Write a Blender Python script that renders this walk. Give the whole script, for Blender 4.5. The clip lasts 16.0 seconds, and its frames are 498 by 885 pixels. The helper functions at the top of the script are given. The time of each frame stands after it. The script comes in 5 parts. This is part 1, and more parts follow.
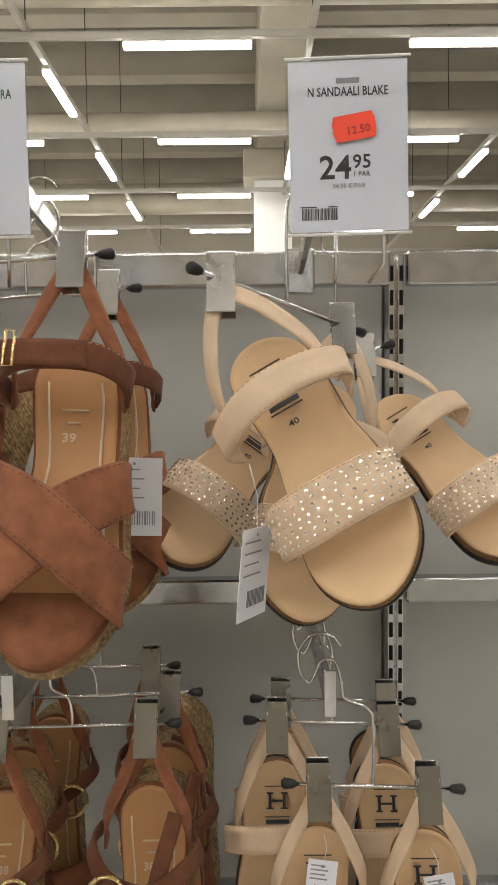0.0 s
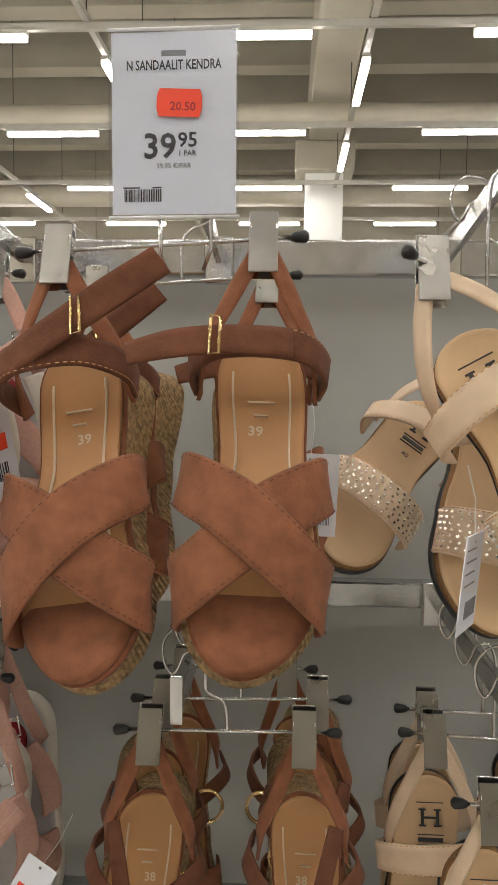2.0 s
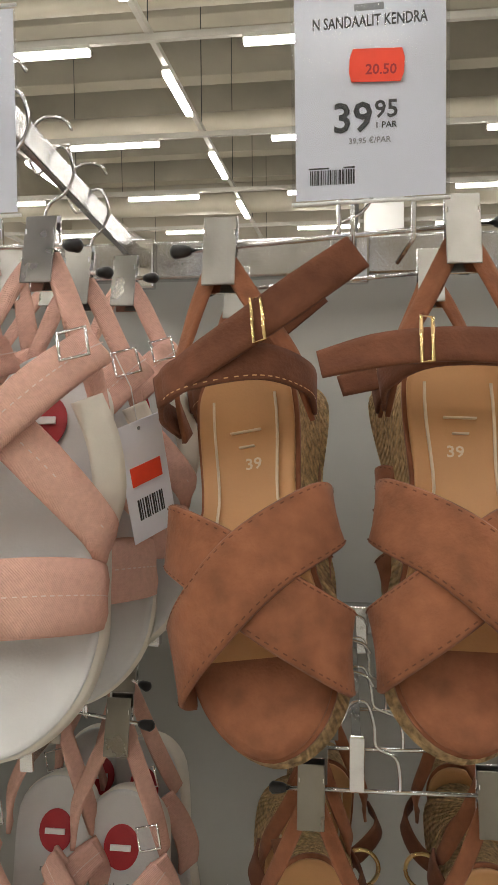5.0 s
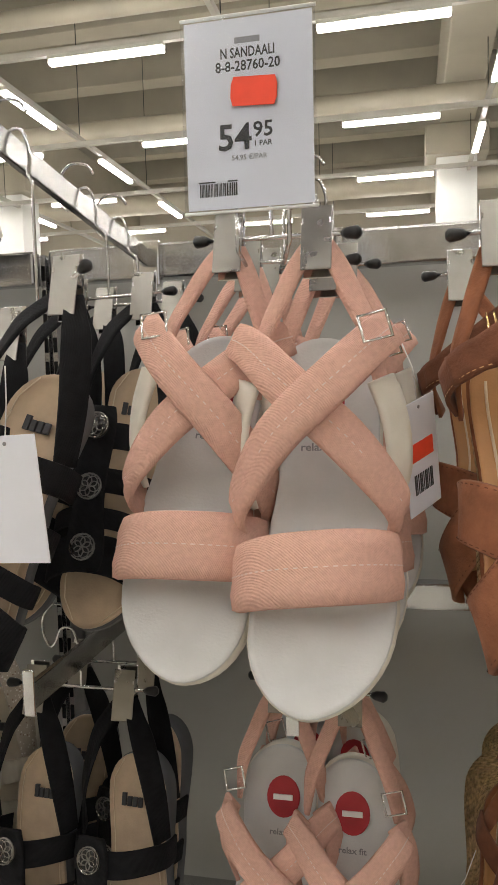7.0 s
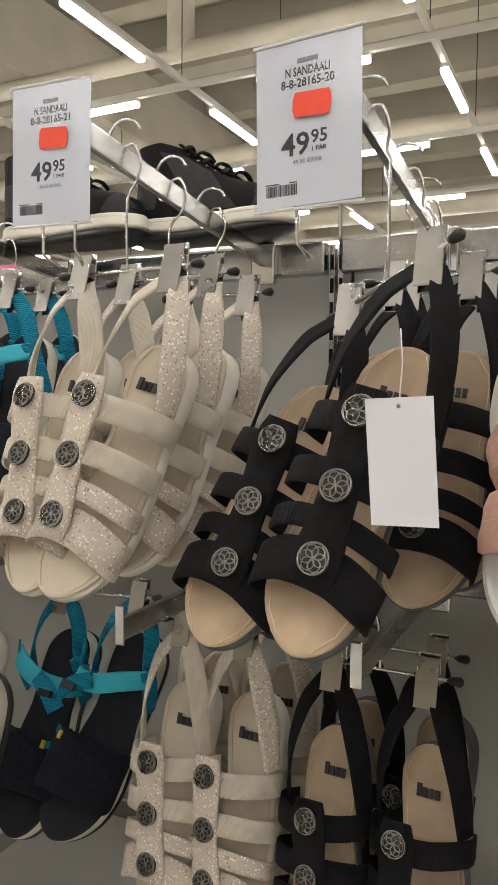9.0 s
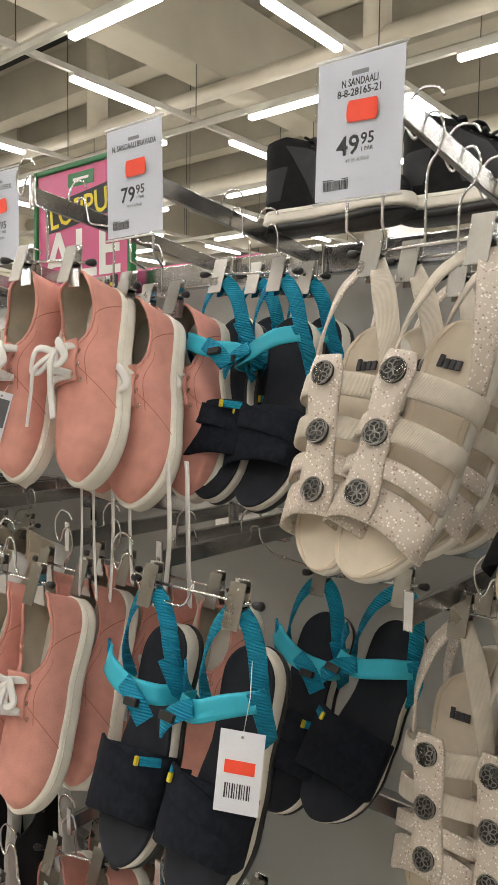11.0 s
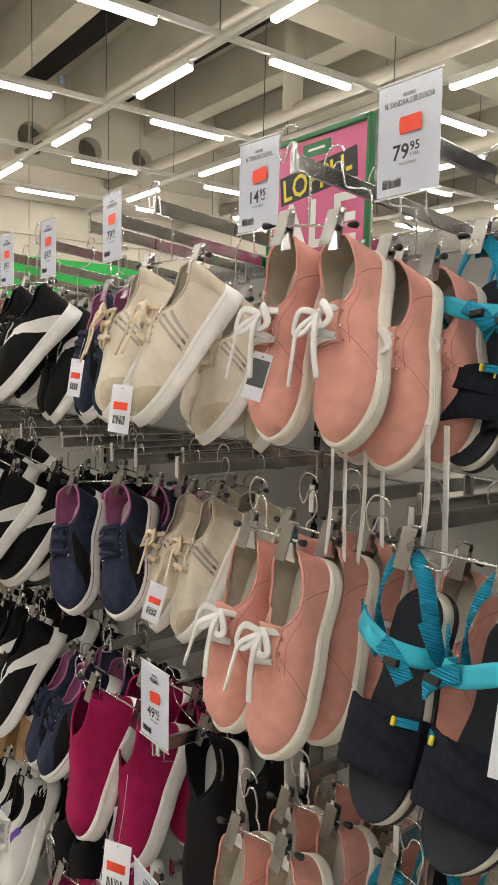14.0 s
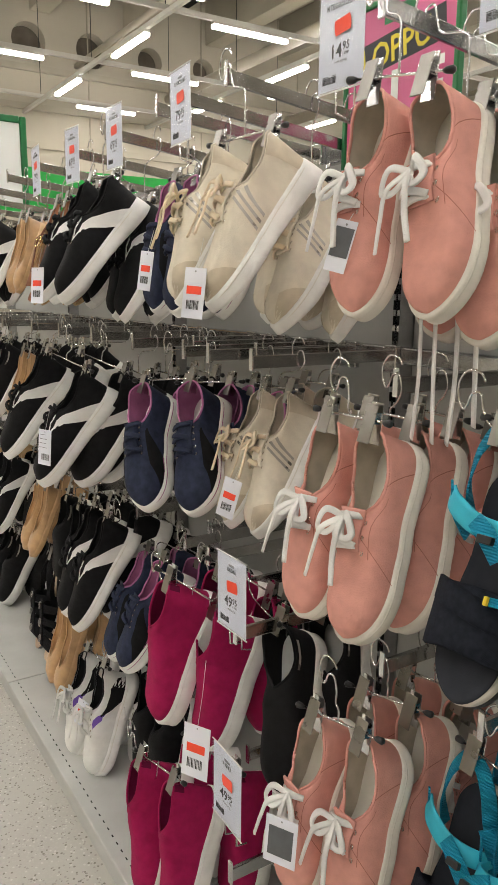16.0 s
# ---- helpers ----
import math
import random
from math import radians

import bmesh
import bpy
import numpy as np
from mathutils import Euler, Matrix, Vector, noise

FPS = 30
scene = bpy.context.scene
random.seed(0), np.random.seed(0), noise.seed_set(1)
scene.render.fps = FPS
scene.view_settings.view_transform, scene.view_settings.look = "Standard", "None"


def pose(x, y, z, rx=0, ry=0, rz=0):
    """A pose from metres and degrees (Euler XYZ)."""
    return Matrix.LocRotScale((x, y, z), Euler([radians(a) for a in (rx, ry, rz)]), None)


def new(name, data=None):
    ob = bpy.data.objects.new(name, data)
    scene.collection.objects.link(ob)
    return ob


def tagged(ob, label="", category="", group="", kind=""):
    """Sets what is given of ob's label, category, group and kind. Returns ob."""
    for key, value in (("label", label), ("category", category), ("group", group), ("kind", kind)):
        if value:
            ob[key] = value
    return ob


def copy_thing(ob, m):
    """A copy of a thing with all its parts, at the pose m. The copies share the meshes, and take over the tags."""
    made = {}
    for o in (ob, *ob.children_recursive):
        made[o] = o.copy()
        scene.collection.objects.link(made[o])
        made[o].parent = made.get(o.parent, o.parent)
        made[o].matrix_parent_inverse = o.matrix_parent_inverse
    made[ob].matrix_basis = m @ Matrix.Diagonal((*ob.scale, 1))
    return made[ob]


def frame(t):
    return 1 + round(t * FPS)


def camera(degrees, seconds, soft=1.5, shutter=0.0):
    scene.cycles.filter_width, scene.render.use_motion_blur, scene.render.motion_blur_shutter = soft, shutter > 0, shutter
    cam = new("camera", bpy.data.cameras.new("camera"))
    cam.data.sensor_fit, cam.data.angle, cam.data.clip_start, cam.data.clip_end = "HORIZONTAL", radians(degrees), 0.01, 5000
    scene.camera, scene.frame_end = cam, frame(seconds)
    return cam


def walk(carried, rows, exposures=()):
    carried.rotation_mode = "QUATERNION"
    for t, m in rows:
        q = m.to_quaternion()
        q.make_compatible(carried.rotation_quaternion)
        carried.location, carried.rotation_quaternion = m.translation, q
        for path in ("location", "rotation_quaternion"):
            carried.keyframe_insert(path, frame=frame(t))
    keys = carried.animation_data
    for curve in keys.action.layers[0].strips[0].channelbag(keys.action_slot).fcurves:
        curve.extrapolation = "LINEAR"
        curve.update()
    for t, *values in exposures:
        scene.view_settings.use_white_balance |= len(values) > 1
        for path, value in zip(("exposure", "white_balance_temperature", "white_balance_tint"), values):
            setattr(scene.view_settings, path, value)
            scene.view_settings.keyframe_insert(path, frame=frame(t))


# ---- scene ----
cam = camera(37.0, 16.0)
METRES, EYE, TILT, LEAN, TURN = 1.0, 1.6, -3.8, 0.6, 0.0
ROWS = [
    (0.0, 0.0, 0.0, 0.0, -0.0, 0.0, 0.0),
    (0.5, -0.0194, 0.0062, 0.0012, 0.74, -0.02, -0.18),
    (1.0, -0.0547, 0.0118, 0.0015, 1.7, -0.09, -0.55),
    (1.5, -0.0963, 0.0227, 0.0011, 2.5, -0.31, -1.01),
    (2.0, -0.1371, 0.0378, 0.0003, 2.91, -0.53, -1.49),
    (2.5, -0.1767, 0.0343, 0.0041, 2.93, -0.4, -1.76),
    (3.0, -0.2129, 0.0264, 0.0081, 2.34, -0.26, -1.47),
    (5.5, -0.2652, 0.1311, 0.0092, 9.15, -0.25, -0.23),
    (6.0, -0.318, 0.1044, -0.0023, 10.62, -0.51, 0.2),
    (6.5, -0.3719, 0.0818, 0.0012, 11.43, -0.73, 0.39),
    (7.0, -0.4048, 0.0676, 0.0006, 12.25, -0.9, 0.15),
    (7.5, -0.4416, 0.0624, -0.0075, 14.32, -0.99, -0.44),
    (8.0, -0.4871, 0.0517, -0.0234, 17.52, -0.78, -1.21),
    (8.5, -0.5233, 0.0324, -0.0326, 21.36, -0.45, -2.01),
    (9.0, -0.5562, 0.0228, -0.0373, 25.53, -0.3, -2.66),
    (9.5, -0.6039, 0.0095, -0.0375, 29.51, -0.46, -3.08),
    (10.0, -0.6338, -0.0006, -0.0468, 33.1, -0.76, -3.28),
    (12.5, -0.7106, -0.0686, -0.0682, 46.55, -2.95, -3.96),
    (13.0, -0.721, -0.0833, -0.0788, 48.56, -3.24, -4.19),
    (13.5, -0.7283, -0.0942, -0.0886, 50.75, -3.55, -4.53),
    (14.0, -0.7452, -0.0996, -0.0936, 53.07, -3.96, -4.81),
    (14.5, -0.7506, -0.0963, -0.1009, 55.23, -4.67, -4.8),
    (15.0, -0.7664, -0.0993, -0.1225, 56.83, -6.15, -4.48),
    (15.5, -0.778, -0.0975, -0.1487, 57.71, -8.05, -4.23),
    (16.0, -0.7876, -0.0913, -0.1654, 57.95, -10.09, -4.06),
]
walk_rows = [(t, pose(0, 0, EYE, TILT, LEAN, TURN) @ pose(METRES * x, METRES * y, METRES * z, 90 + pitch, roll, yaw)) for t, x, y, z, yaw, pitch, roll in ROWS]
walk(cam, walk_rows, [(0.0, 0.05), (7.0, 0.08), (10.0, 0.2), (13.0, 0.24), (16.0, 0.2)])

# ---- world: a windowless hall, so only a trace of sky ----
world = bpy.data.worlds.new("world")
scene.world = world
world.use_nodes = True
wn = world.node_tree
sky = wn.nodes.new("ShaderNodeTexSky")
sky.sky_type, sky.sun_disc, sky.sun_elevation = "NISHITA", False, radians(30)
wn.links.new(sky.outputs[0], wn.nodes["Background"].inputs[0])
wn.nodes["Background"].inputs[1].default_value = 0.05
LAMP = 34.0


# ---- materials ----
def mat(name, color, rough=0.6, metal=0.0, vary=0.12, scale=30.0, bump=0.1, bscale=200.0, dark=None, spots=0.0, sheen=0.0, coat=0.0, rand=0.0):
    m = bpy.data.materials.new(name)
    m.use_nodes = True
    nt = m.node_tree
    b = nt.nodes["Principled BSDF"]
    b.inputs["Roughness"].default_value, b.inputs["Metallic"].default_value = rough, metal
    b.inputs["Sheen Weight"].default_value, b.inputs["Coat Weight"].default_value = sheen, coat
    b.inputs["Specular IOR Level"].default_value = 0.15 if rough > 0.68 else 0.5
    tc = nt.nodes.new("ShaderNodeTexCoord")
    n1 = nt.nodes.new("ShaderNodeTexNoise")
    n1.inputs["Scale"].default_value, n1.inputs["Detail"].default_value = scale, 6
    nt.links.new(tc.outputs["Object"], n1.inputs["Vector"])
    ramp = nt.nodes.new("ShaderNodeValToRGB")
    d = dark or [c * (1 - 2 * vary) for c in color]
    ramp.color_ramp.elements[0].position, ramp.color_ramp.elements[1].position = 0.3, 0.68
    ramp.color_ramp.elements[0].color = (*d, 1)
    ramp.color_ramp.elements[1].color = (*[min(1, c * (1 + 0.5 * vary)) for c in color], 1)
    nt.links.new(n1.outputs["Fac"], ramp.inputs[0])
    out = ramp.outputs[0]
    if rand:
        oi = nt.nodes.new("ShaderNodeObjectInfo")
        mr = nt.nodes.new("ShaderNodeMapRange")
        mr.inputs["To Min"].default_value, mr.inputs["To Max"].default_value = 1 - rand, 1 + rand
        nt.links.new(oi.outputs["Random"], mr.inputs["Value"])
        hv = nt.nodes.new("ShaderNodeHueSaturation")
        nt.links.new(mr.outputs[0], hv.inputs["Value"])
        nt.links.new(out, hv.inputs["Color"])
        out = hv.outputs[0]
    nt.links.new(out, b.inputs["Base Color"])
    n2 = nt.nodes.new("ShaderNodeTexNoise")
    n2.inputs["Scale"].default_value, n2.inputs["Detail"].default_value = bscale, 4
    nt.links.new(tc.outputs["Object"], n2.inputs["Vector"])
    bp = nt.nodes.new("ShaderNodeBump")
    bp.inputs["Strength"].default_value, bp.inputs["Distance"].default_value = bump, 0.002
    nt.links.new(n2.outputs["Fac"], bp.inputs["Height"])
    nt.links.new(bp.outputs[0], b.inputs["Normal"])
    rr = nt.nodes.new("ShaderNodeMapRange")
    rr.inputs["To Min"].default_value, rr.inputs["To Max"].default_value = max(0.02, rough - 0.12), min(1, rough + 0.12)
    nt.links.new(n1.outputs["Fac"], rr.inputs["Value"])
    nt.links.new(rr.outputs[0], b.inputs["Roughness"])
    return m


def woven(m, scale, strength=0.5, axis="X"):
    """Adds a fine wave relief, for webbing, knit and raffia."""
    nt = m.node_tree
    b = nt.nodes["Principled BSDF"]
    w = nt.nodes.new("ShaderNodeTexWave")
    w.bands_direction = axis
    w.inputs["Scale"].default_value, w.inputs["Distortion"].default_value = scale, 0.6
    tc = nt.nodes.new("ShaderNodeTexCoord")
    nt.links.new(tc.outputs["Object"], w.inputs["Vector"])
    bp = nt.nodes.new("ShaderNodeBump")
    bp.inputs["Strength"].default_value, bp.inputs["Distance"].default_value = strength, 0.002
    nt.links.new(w.outputs["Fac"], bp.inputs["Height"])
    old = b.inputs["Normal"].links[0].from_socket
    nt.links.new(old, bp.inputs["Normal"])
    nt.links.new(bp.outputs[0], b.inputs["Normal"])
    return m


def speckled(name, base, chips, rough, scale=45.0):
    """Terrazzo, cork and glitter: cells of several colours in a base."""
    m = mat(name, base, rough, scale=3.0, vary=0.05)
    nt = m.node_tree
    b = nt.nodes["Principled BSDF"]
    tc = nt.nodes.new("ShaderNodeTexCoord")
    v = nt.nodes.new("ShaderNodeTexVoronoi")
    v.inputs["Scale"].default_value = scale
    nt.links.new(tc.outputs["Object"], v.inputs["Vector"])
    r = nt.nodes.new("ShaderNodeValToRGB")
    r.color_ramp.interpolation = "CONSTANT"
    e = r.color_ramp.elements
    e[0].color, e[1].color, e[1].position = (*base, 1), (*chips[0], 1), 0.62
    for i, c in enumerate(chips[1:]):
        n = e.new(0.62 + 0.38 * (i + 1) / len(chips))
        n.color = (*c, 1)
    sep = nt.nodes.new("ShaderNodeSeparateColor")
    nt.links.new(v.outputs["Color"], sep.inputs[0])
    nt.links.new(sep.outputs[0], r.inputs[0])
    mix = nt.nodes.new("ShaderNodeMix")
    mix.data_type = "RGBA"
    th = nt.nodes.new("ShaderNodeMath")
    th.operation = "LESS_THAN"
    th.inputs[1].default_value = 0.42
    nt.links.new(v.outputs["Distance"], th.inputs[0])
    old = b.inputs["Base Color"].links[0].from_socket
    nt.links.new(th.outputs[0], mix.inputs[0])
    nt.links.new(old, mix.inputs[6])
    nt.links.new(r.outputs[0], mix.inputs[7])
    nt.links.new(mix.outputs[2], b.inputs["Base Color"])
    return m


def glow(name, color, strength):
    m = bpy.data.materials.new(name)
    m.use_nodes = True
    b = m.node_tree.nodes["Principled BSDF"]
    b.inputs["Base Color"].default_value = (0.9, 0.9, 0.9, 1)
    b.inputs["Emission Color"].default_value, b.inputs["Emission Strength"].default_value = (*color, 1), strength
    return m


def clear(name, rough=0.16):
    m = bpy.data.materials.new(name)
    m.use_nodes = True
    nt = m.node_tree
    nt.nodes.remove(nt.nodes["Principled BSDF"])
    t, g, mx = nt.nodes.new("ShaderNodeBsdfTransparent"), nt.nodes.new("ShaderNodeBsdfGlossy"), nt.nodes.new("ShaderNodeMixShader")
    g.inputs["Roughness"].default_value = rough
    t.inputs["Color"].default_value = (0.93, 0.94, 0.96, 1)
    mx.inputs[0].default_value = 0.035
    nt.links.new(t.outputs[0], mx.inputs[1])
    nt.links.new(g.outputs[0], mx.inputs[2])
    nt.links.new(mx.outputs[0], nt.nodes["Material Output"].inputs[0])
    return m


M_FLOOR = speckled("terrazzo", (0.52, 0.50, 0.46), [(0.38, 0.36, 0.33), (0.62, 0.6, 0.56), (0.25, 0.23, 0.2)], 0.35, 130)
M_PANEL = mat("grey_steel_panel", (0.46, 0.46, 0.44), 0.5, 0.0, 0.05, 3, 0.05, 400)
M_BASE = mat("grey_base_plate", (0.50, 0.50, 0.48), 0.45, 0.0, 0.06, 8, 0.05, 300)
M_CHROME = mat("chrome", (0.72, 0.72, 0.72), 0.16, 1.0, 0.06, 60, 0.03, 150)
M_STEEL = mat("brushed_steel", (0.55, 0.55, 0.56), 0.2, 1.0, 0.1, 25, 0.06, 300)
M_CLIP = mat("dull_clip_steel", (0.30, 0.285, 0.26), 0.30, 1.0, 0.08, 25, 0.06, 300)
M_ARM = mat("dark_chrome", (0.50, 0.49, 0.48), 0.2, 1.0, 0.1, 25, 0.05, 200)
M_BLACK = mat("black_rubber", (0.012, 0.012, 0.013), 0.35, 0.0, 0.1, 80)
M_SLOT = mat("dark_slot", (0.01, 0.01, 0.01), 0.8)
M_WALL = mat("cream_wall_paint", (0.44, 0.40, 0.325), 0.8, 0.0, 0.05, 0.6, 0.05, 30)
M_ROOF = mat("cream_roof_concrete", (0.33, 0.30, 0.24), 0.8, 0.0, 0.1, 0.8, 0.1, 20)
M_BEAM = mat("cream_beam_paint", (0.42, 0.385, 0.31), 0.7, 0.0, 0.06, 1.0, 0.05, 20)
M_DUCT = mat("cream_pipe_paint", (0.42, 0.38, 0.30), 0.5, 0.0, 0.06, 2.0, 0.05, 20)
# near-black colour that paints the shade on the roof deck between ribs
M_RIBSHADE = mat("roof_rib_shade", (0.02, 0.018, 0.016), 0.9, 0.0, 0.2, 2.0)
M_VOID = mat("brown_wall_void", (0.14, 0.12, 0.095), 0.9, 0.0, 0.2, 2.0)
M_TRUNK = mat("white_lamp_trunking", (0.5, 0.48, 0.43), 0.5, 0.0, 0.04, 5)
M_LAMP = glow("lamp_diffuser", (1.0, 0.965, 0.905), LAMP)
M_GREEN = mat("green_sign_plastic", (0.01, 0.36, 0.05), 0.4, 0.0, 0.06, 2)
M_GREENF = mat("green_frame_plastic", (0.006, 0.15, 0.04), 0.35, 0.0, 0.08, 20)
M_WHITE = mat("white_board", (0.78, 0.78, 0.76), 0.5, 0.0, 0.03, 2)
M_PAPER = mat("white_paper", (0.77, 0.78, 0.85), 0.6, 0.0, 0.03, 8, 0.03, 60)
M_POCKET = clear("clear_plastic_pocket")
M_INK = mat("black_ink", (0.035, 0.035, 0.04), 0.6, 0.0, 0.1, 40)
M_GREYINK = mat("grey_ink", (0.28, 0.28, 0.3), 0.6, 0.0, 0.1, 40)
M_RED = mat("fluorescent_red_sticker", (0.95, 0.08, 0.035), 0.5, 0.0, 0.06, 50)
M_PINKP = mat("magenta_poster_paper", (0.62, 0.11, 0.26), 0.35, 0.0, 0.04, 5)
M_YEL = mat("yellow_print", (0.75, 0.6, 0.03), 0.4, 0.0, 0.03, 5)


# ---- mesh helpers ----
def link(name, bm, material, smooth=True):
    me = bpy.data.meshes.new(name)
    bm.normal_update()
    bm.to_mesh(me)
    bm.free()
    me.materials.append(material)
    if smooth:
        me.shade_smooth()
    return new(name, me)


def part(name, bm, material, parent, label="", smooth=True):
    ob = link(name, bm, material, smooth)
    ob.parent = parent
    if label:
        ob["label"] = label
    return ob


def box(bm, x0, x1, y0, y1, z0, z1, bevel=0.0, m=None):
    vs = [bm.verts.new((x, y, z)) for x in (x0, x1) for y in (y0, y1) for z in (z0, z1)]
    fs = [bm.faces.new([vs[i] for i in f]) for f in ((0, 1, 3, 2), (4, 6, 7, 5), (0, 4, 5, 1), (2, 3, 7, 6), (0, 2, 6, 4), (1, 5, 7, 3))]
    if bevel:
        es = list({e for f in fs for e in f.edges})
        r = bmesh.ops.bevel(bm, geom=es, offset=bevel, segments=2, affect="EDGES", profile=0.5)
        vs = list({v for f in r["faces"] for v in f.verts} | {v for v in vs if v.is_valid})
    if m:
        bmesh.ops.transform(bm, matrix=m, verts=[v for v in vs if v.is_valid])
    return bm


def slab(x0, x1, y0, y1, z0, z1, bevel=0.0):
    return box(bmesh.new(), x0, x1, y0, y1, z0, z1, bevel)


def tube(bm, pts, r, n=8, closed=False, caps=True):
    """A round bar along points."""
    pts = [Vector(p) for p in pts]
    rings = []
    up = Vector((0.31, 0.2, 0.93))
    for i, p in enumerate(pts):
        a, b = pts[max(0, i - 1)], pts[min(len(pts) - 1, i + 1)]
        if closed:
            a, b = pts[i - 1], pts[(i + 1) % len(pts)]
        t = (b - a).normalized()
        s = t.cross(up)
        if s.length < 0.15:
            s = t.cross(Vector((1, 0, 0)))
        s.normalize()
        q = s.cross(t)
        rr = r[i] if isinstance(r, (list, tuple)) else r
        rings.append([bm.verts.new(p + rr * (math.cos(k * math.tau / n) * s + math.sin(k * math.tau / n) * q)) for k in range(n)])
        up = q
    pairs = list(zip(rings, rings[1:])) + ([(rings[-1], rings[0])] if closed else [])
    for a, b in pairs:
        for k in range(n):
            bm.faces.new((a[k], a[(k + 1) % n], b[(k + 1) % n], b[k]))
    if caps and not closed:
        bm.faces.new(rings[0][::-1]), bm.faces.new(rings[-1])
    return bm


def spline(pts, n=8, closed=False):
    """Catmull-Rom through points (tuples of any length)."""
    p = [np.array(q, float) for q in pts]
    out, m = [], len(p)
    for i in range(m if closed else m - 1):
        if closed:
            a, b, c, d = p[i - 1], p[i], p[(i + 1) % m], p[(i + 2) % m]
        else:
            a, b, c, d = p[max(i - 1, 0)], p[i], p[i + 1], p[min(i + 2, m - 1)]
        for k in range(n):
            t = k / n
            out.append(0.5 * (2 * b + (c - a) * t + (2 * a - 5 * b + 4 * c - d) * t * t + (3 * b - a - 3 * c + d) * t ** 3))
    if not closed:
        out.append(p[-1])
    return out


def lettering(name, text, size, material, parent, m, label="", width=None, align="CENTER"):
    """Flat lettering in the built-in font, as a mesh 0.2 mm thick, facing -y."""
    cu = bpy.data.curves.new(name, "FONT")
    cu.body, cu.size, cu.align_x, cu.extrude, cu.resolution_u, cu.offset = text, size, align, 0.0001, 2, size * 0.016
    tmp = bpy.data.objects.new(name, cu)
    me = bpy.data.meshes.new_from_object(tmp)
    bpy.data.objects.remove(tmp)
    me.materials.append(material)
    me.transform(Matrix.Rotation(radians(90), 4, "X"))
    if width:
        xs = [v.co.x for v in me.vertices]
        me.transform(Matrix.Diagonal((width / max(1e-6, max(xs) - min(xs)), 1, 1, 1)))
    ob = new(name, me)
    ob.parent = parent
    ob.matrix_basis = m
    if label:
        ob["label"] = label
    return ob


def setting(name, bm, material, label, category="", smooth=False):
    return tagged(link(name, bm, material, smooth), label, category or name.split("_")[0], "", "structure")


# ---- the hall ----
X0, X1, Y0, Y1, ROOF = -20.6, 12.0, -10.0, 24.0, 9.2
setting("floor", slab(X0, X1, Y0, Y1, -0.2, 0), M_FLOOR, "speckled light grey polished terrazzo floor")
setting("ceiling", slab(X0, X1, Y0, Y1, ROOF, ROOF + 0.3), M_ROOF, "cream concrete roof of a high shop hall")
setting("wall_east", slab(X1, X1 + 0.3, Y0 - 0.3, Y1 + 0.3, 0, ROOF), M_WALL, "plain cream painted hall wall", "wall")
setting("wall_south", slab(X0, X1, Y0 - 0.3, Y0, 0, ROOF), M_WALL, "plain cream painted hall wall", "wall")
setting("wall_north", slab(X0, X1, Y1, Y1 + 0.3, 0, ROOF), M_WALL, "plain cream painted hall wall far behind the racks", "wall")


def holed_wall():
    """The far wall, with round openings near the roof."""
    bm = bmesh.new()
    holes = [(5.8 + 1.63 * i, 7.42, r) for i, r in enumerate((0.42, 0.42, 0.35, 0.33))]
    z0, z1 = 6.7, ROOF
    edges = [Y0 - 0.3] + [h[0] + s * 0.8 for h in holes for s in (-1, 1)] + [Y1 + 0.3]
    for x in (X0, X0 - 0.6):
        box(bm, x - 0.001, x, Y0 - 0.3, Y1 + 0.3, 0, z0)
        for a, b in zip(edges[::2], edges[1::2]):
            box(bm, x - 0.001, x, a, b, z0, z1)
        for y, z, r in holes:
            n = 32
            inner = [bm.verts.new((x, y + r * math.cos(k * math.tau / n), z + r * math.sin(k * math.tau / n))) for k in range(n)]
            outer = []
            for k in range(n):
                c, s = math.cos(k * math.tau / n), math.sin(k * math.tau / n)
                f = min(0.8 / max(abs(c), 1e-6), ((z1 - z) if s > 0 else (z - z0)) / max(abs(s), 1e-6))
                outer.append(bm.verts.new((x, y + c * f, z + s * f)))
            for k in range(n):
                bm.faces.new((inner[k], inner[(k + 1) % n], outer[(k + 1) % n], outer[k]))
    for y, z, r in holes:
        tube(bm, [(X0, y, z), (X0 - 0.6, y, z)], r, 32, False, False)
    return bm


setting("wall_west", holed_wall(), M_WALL, "cream concrete panel wall with round openings high up", "wall")
bm = bmesh.new()
for i in range(4):
    box(bm, X0 - 0.45, X0 - 0.4, 5.2 + 1.63 * i, 6.4 + 1.63 * i, 6.85, 8.0)
setting("opening_backing", bm, M_VOID, "dark space behind the round wall openings", "opening")
for i in range(10):
    y = Y0 + 3.3 * i + 0.8
    setting("trim", slab(X0 + 0.002, X0 + 0.02, y, y + 0.03, 0, ROOF), M_ROOF, "vertical joint between concrete wall panels", "wall joint")
for i in range(3):
    setting("trim", slab(X0 + 0.002, X0 + 0.1, Y0, Y1, 4.9 + 0.9 * i, 5.05 + 0.9 * i), M_BEAM, "cream rail running along the far wall", "wall rail")


def roof_beam(y, w, z0, z1, material, label):
    tagged(link("roof_beam", slab(X0, X1, y, y + w, z0, z1, 0.02), material, False), label, "beam", "roof beams", "structure")


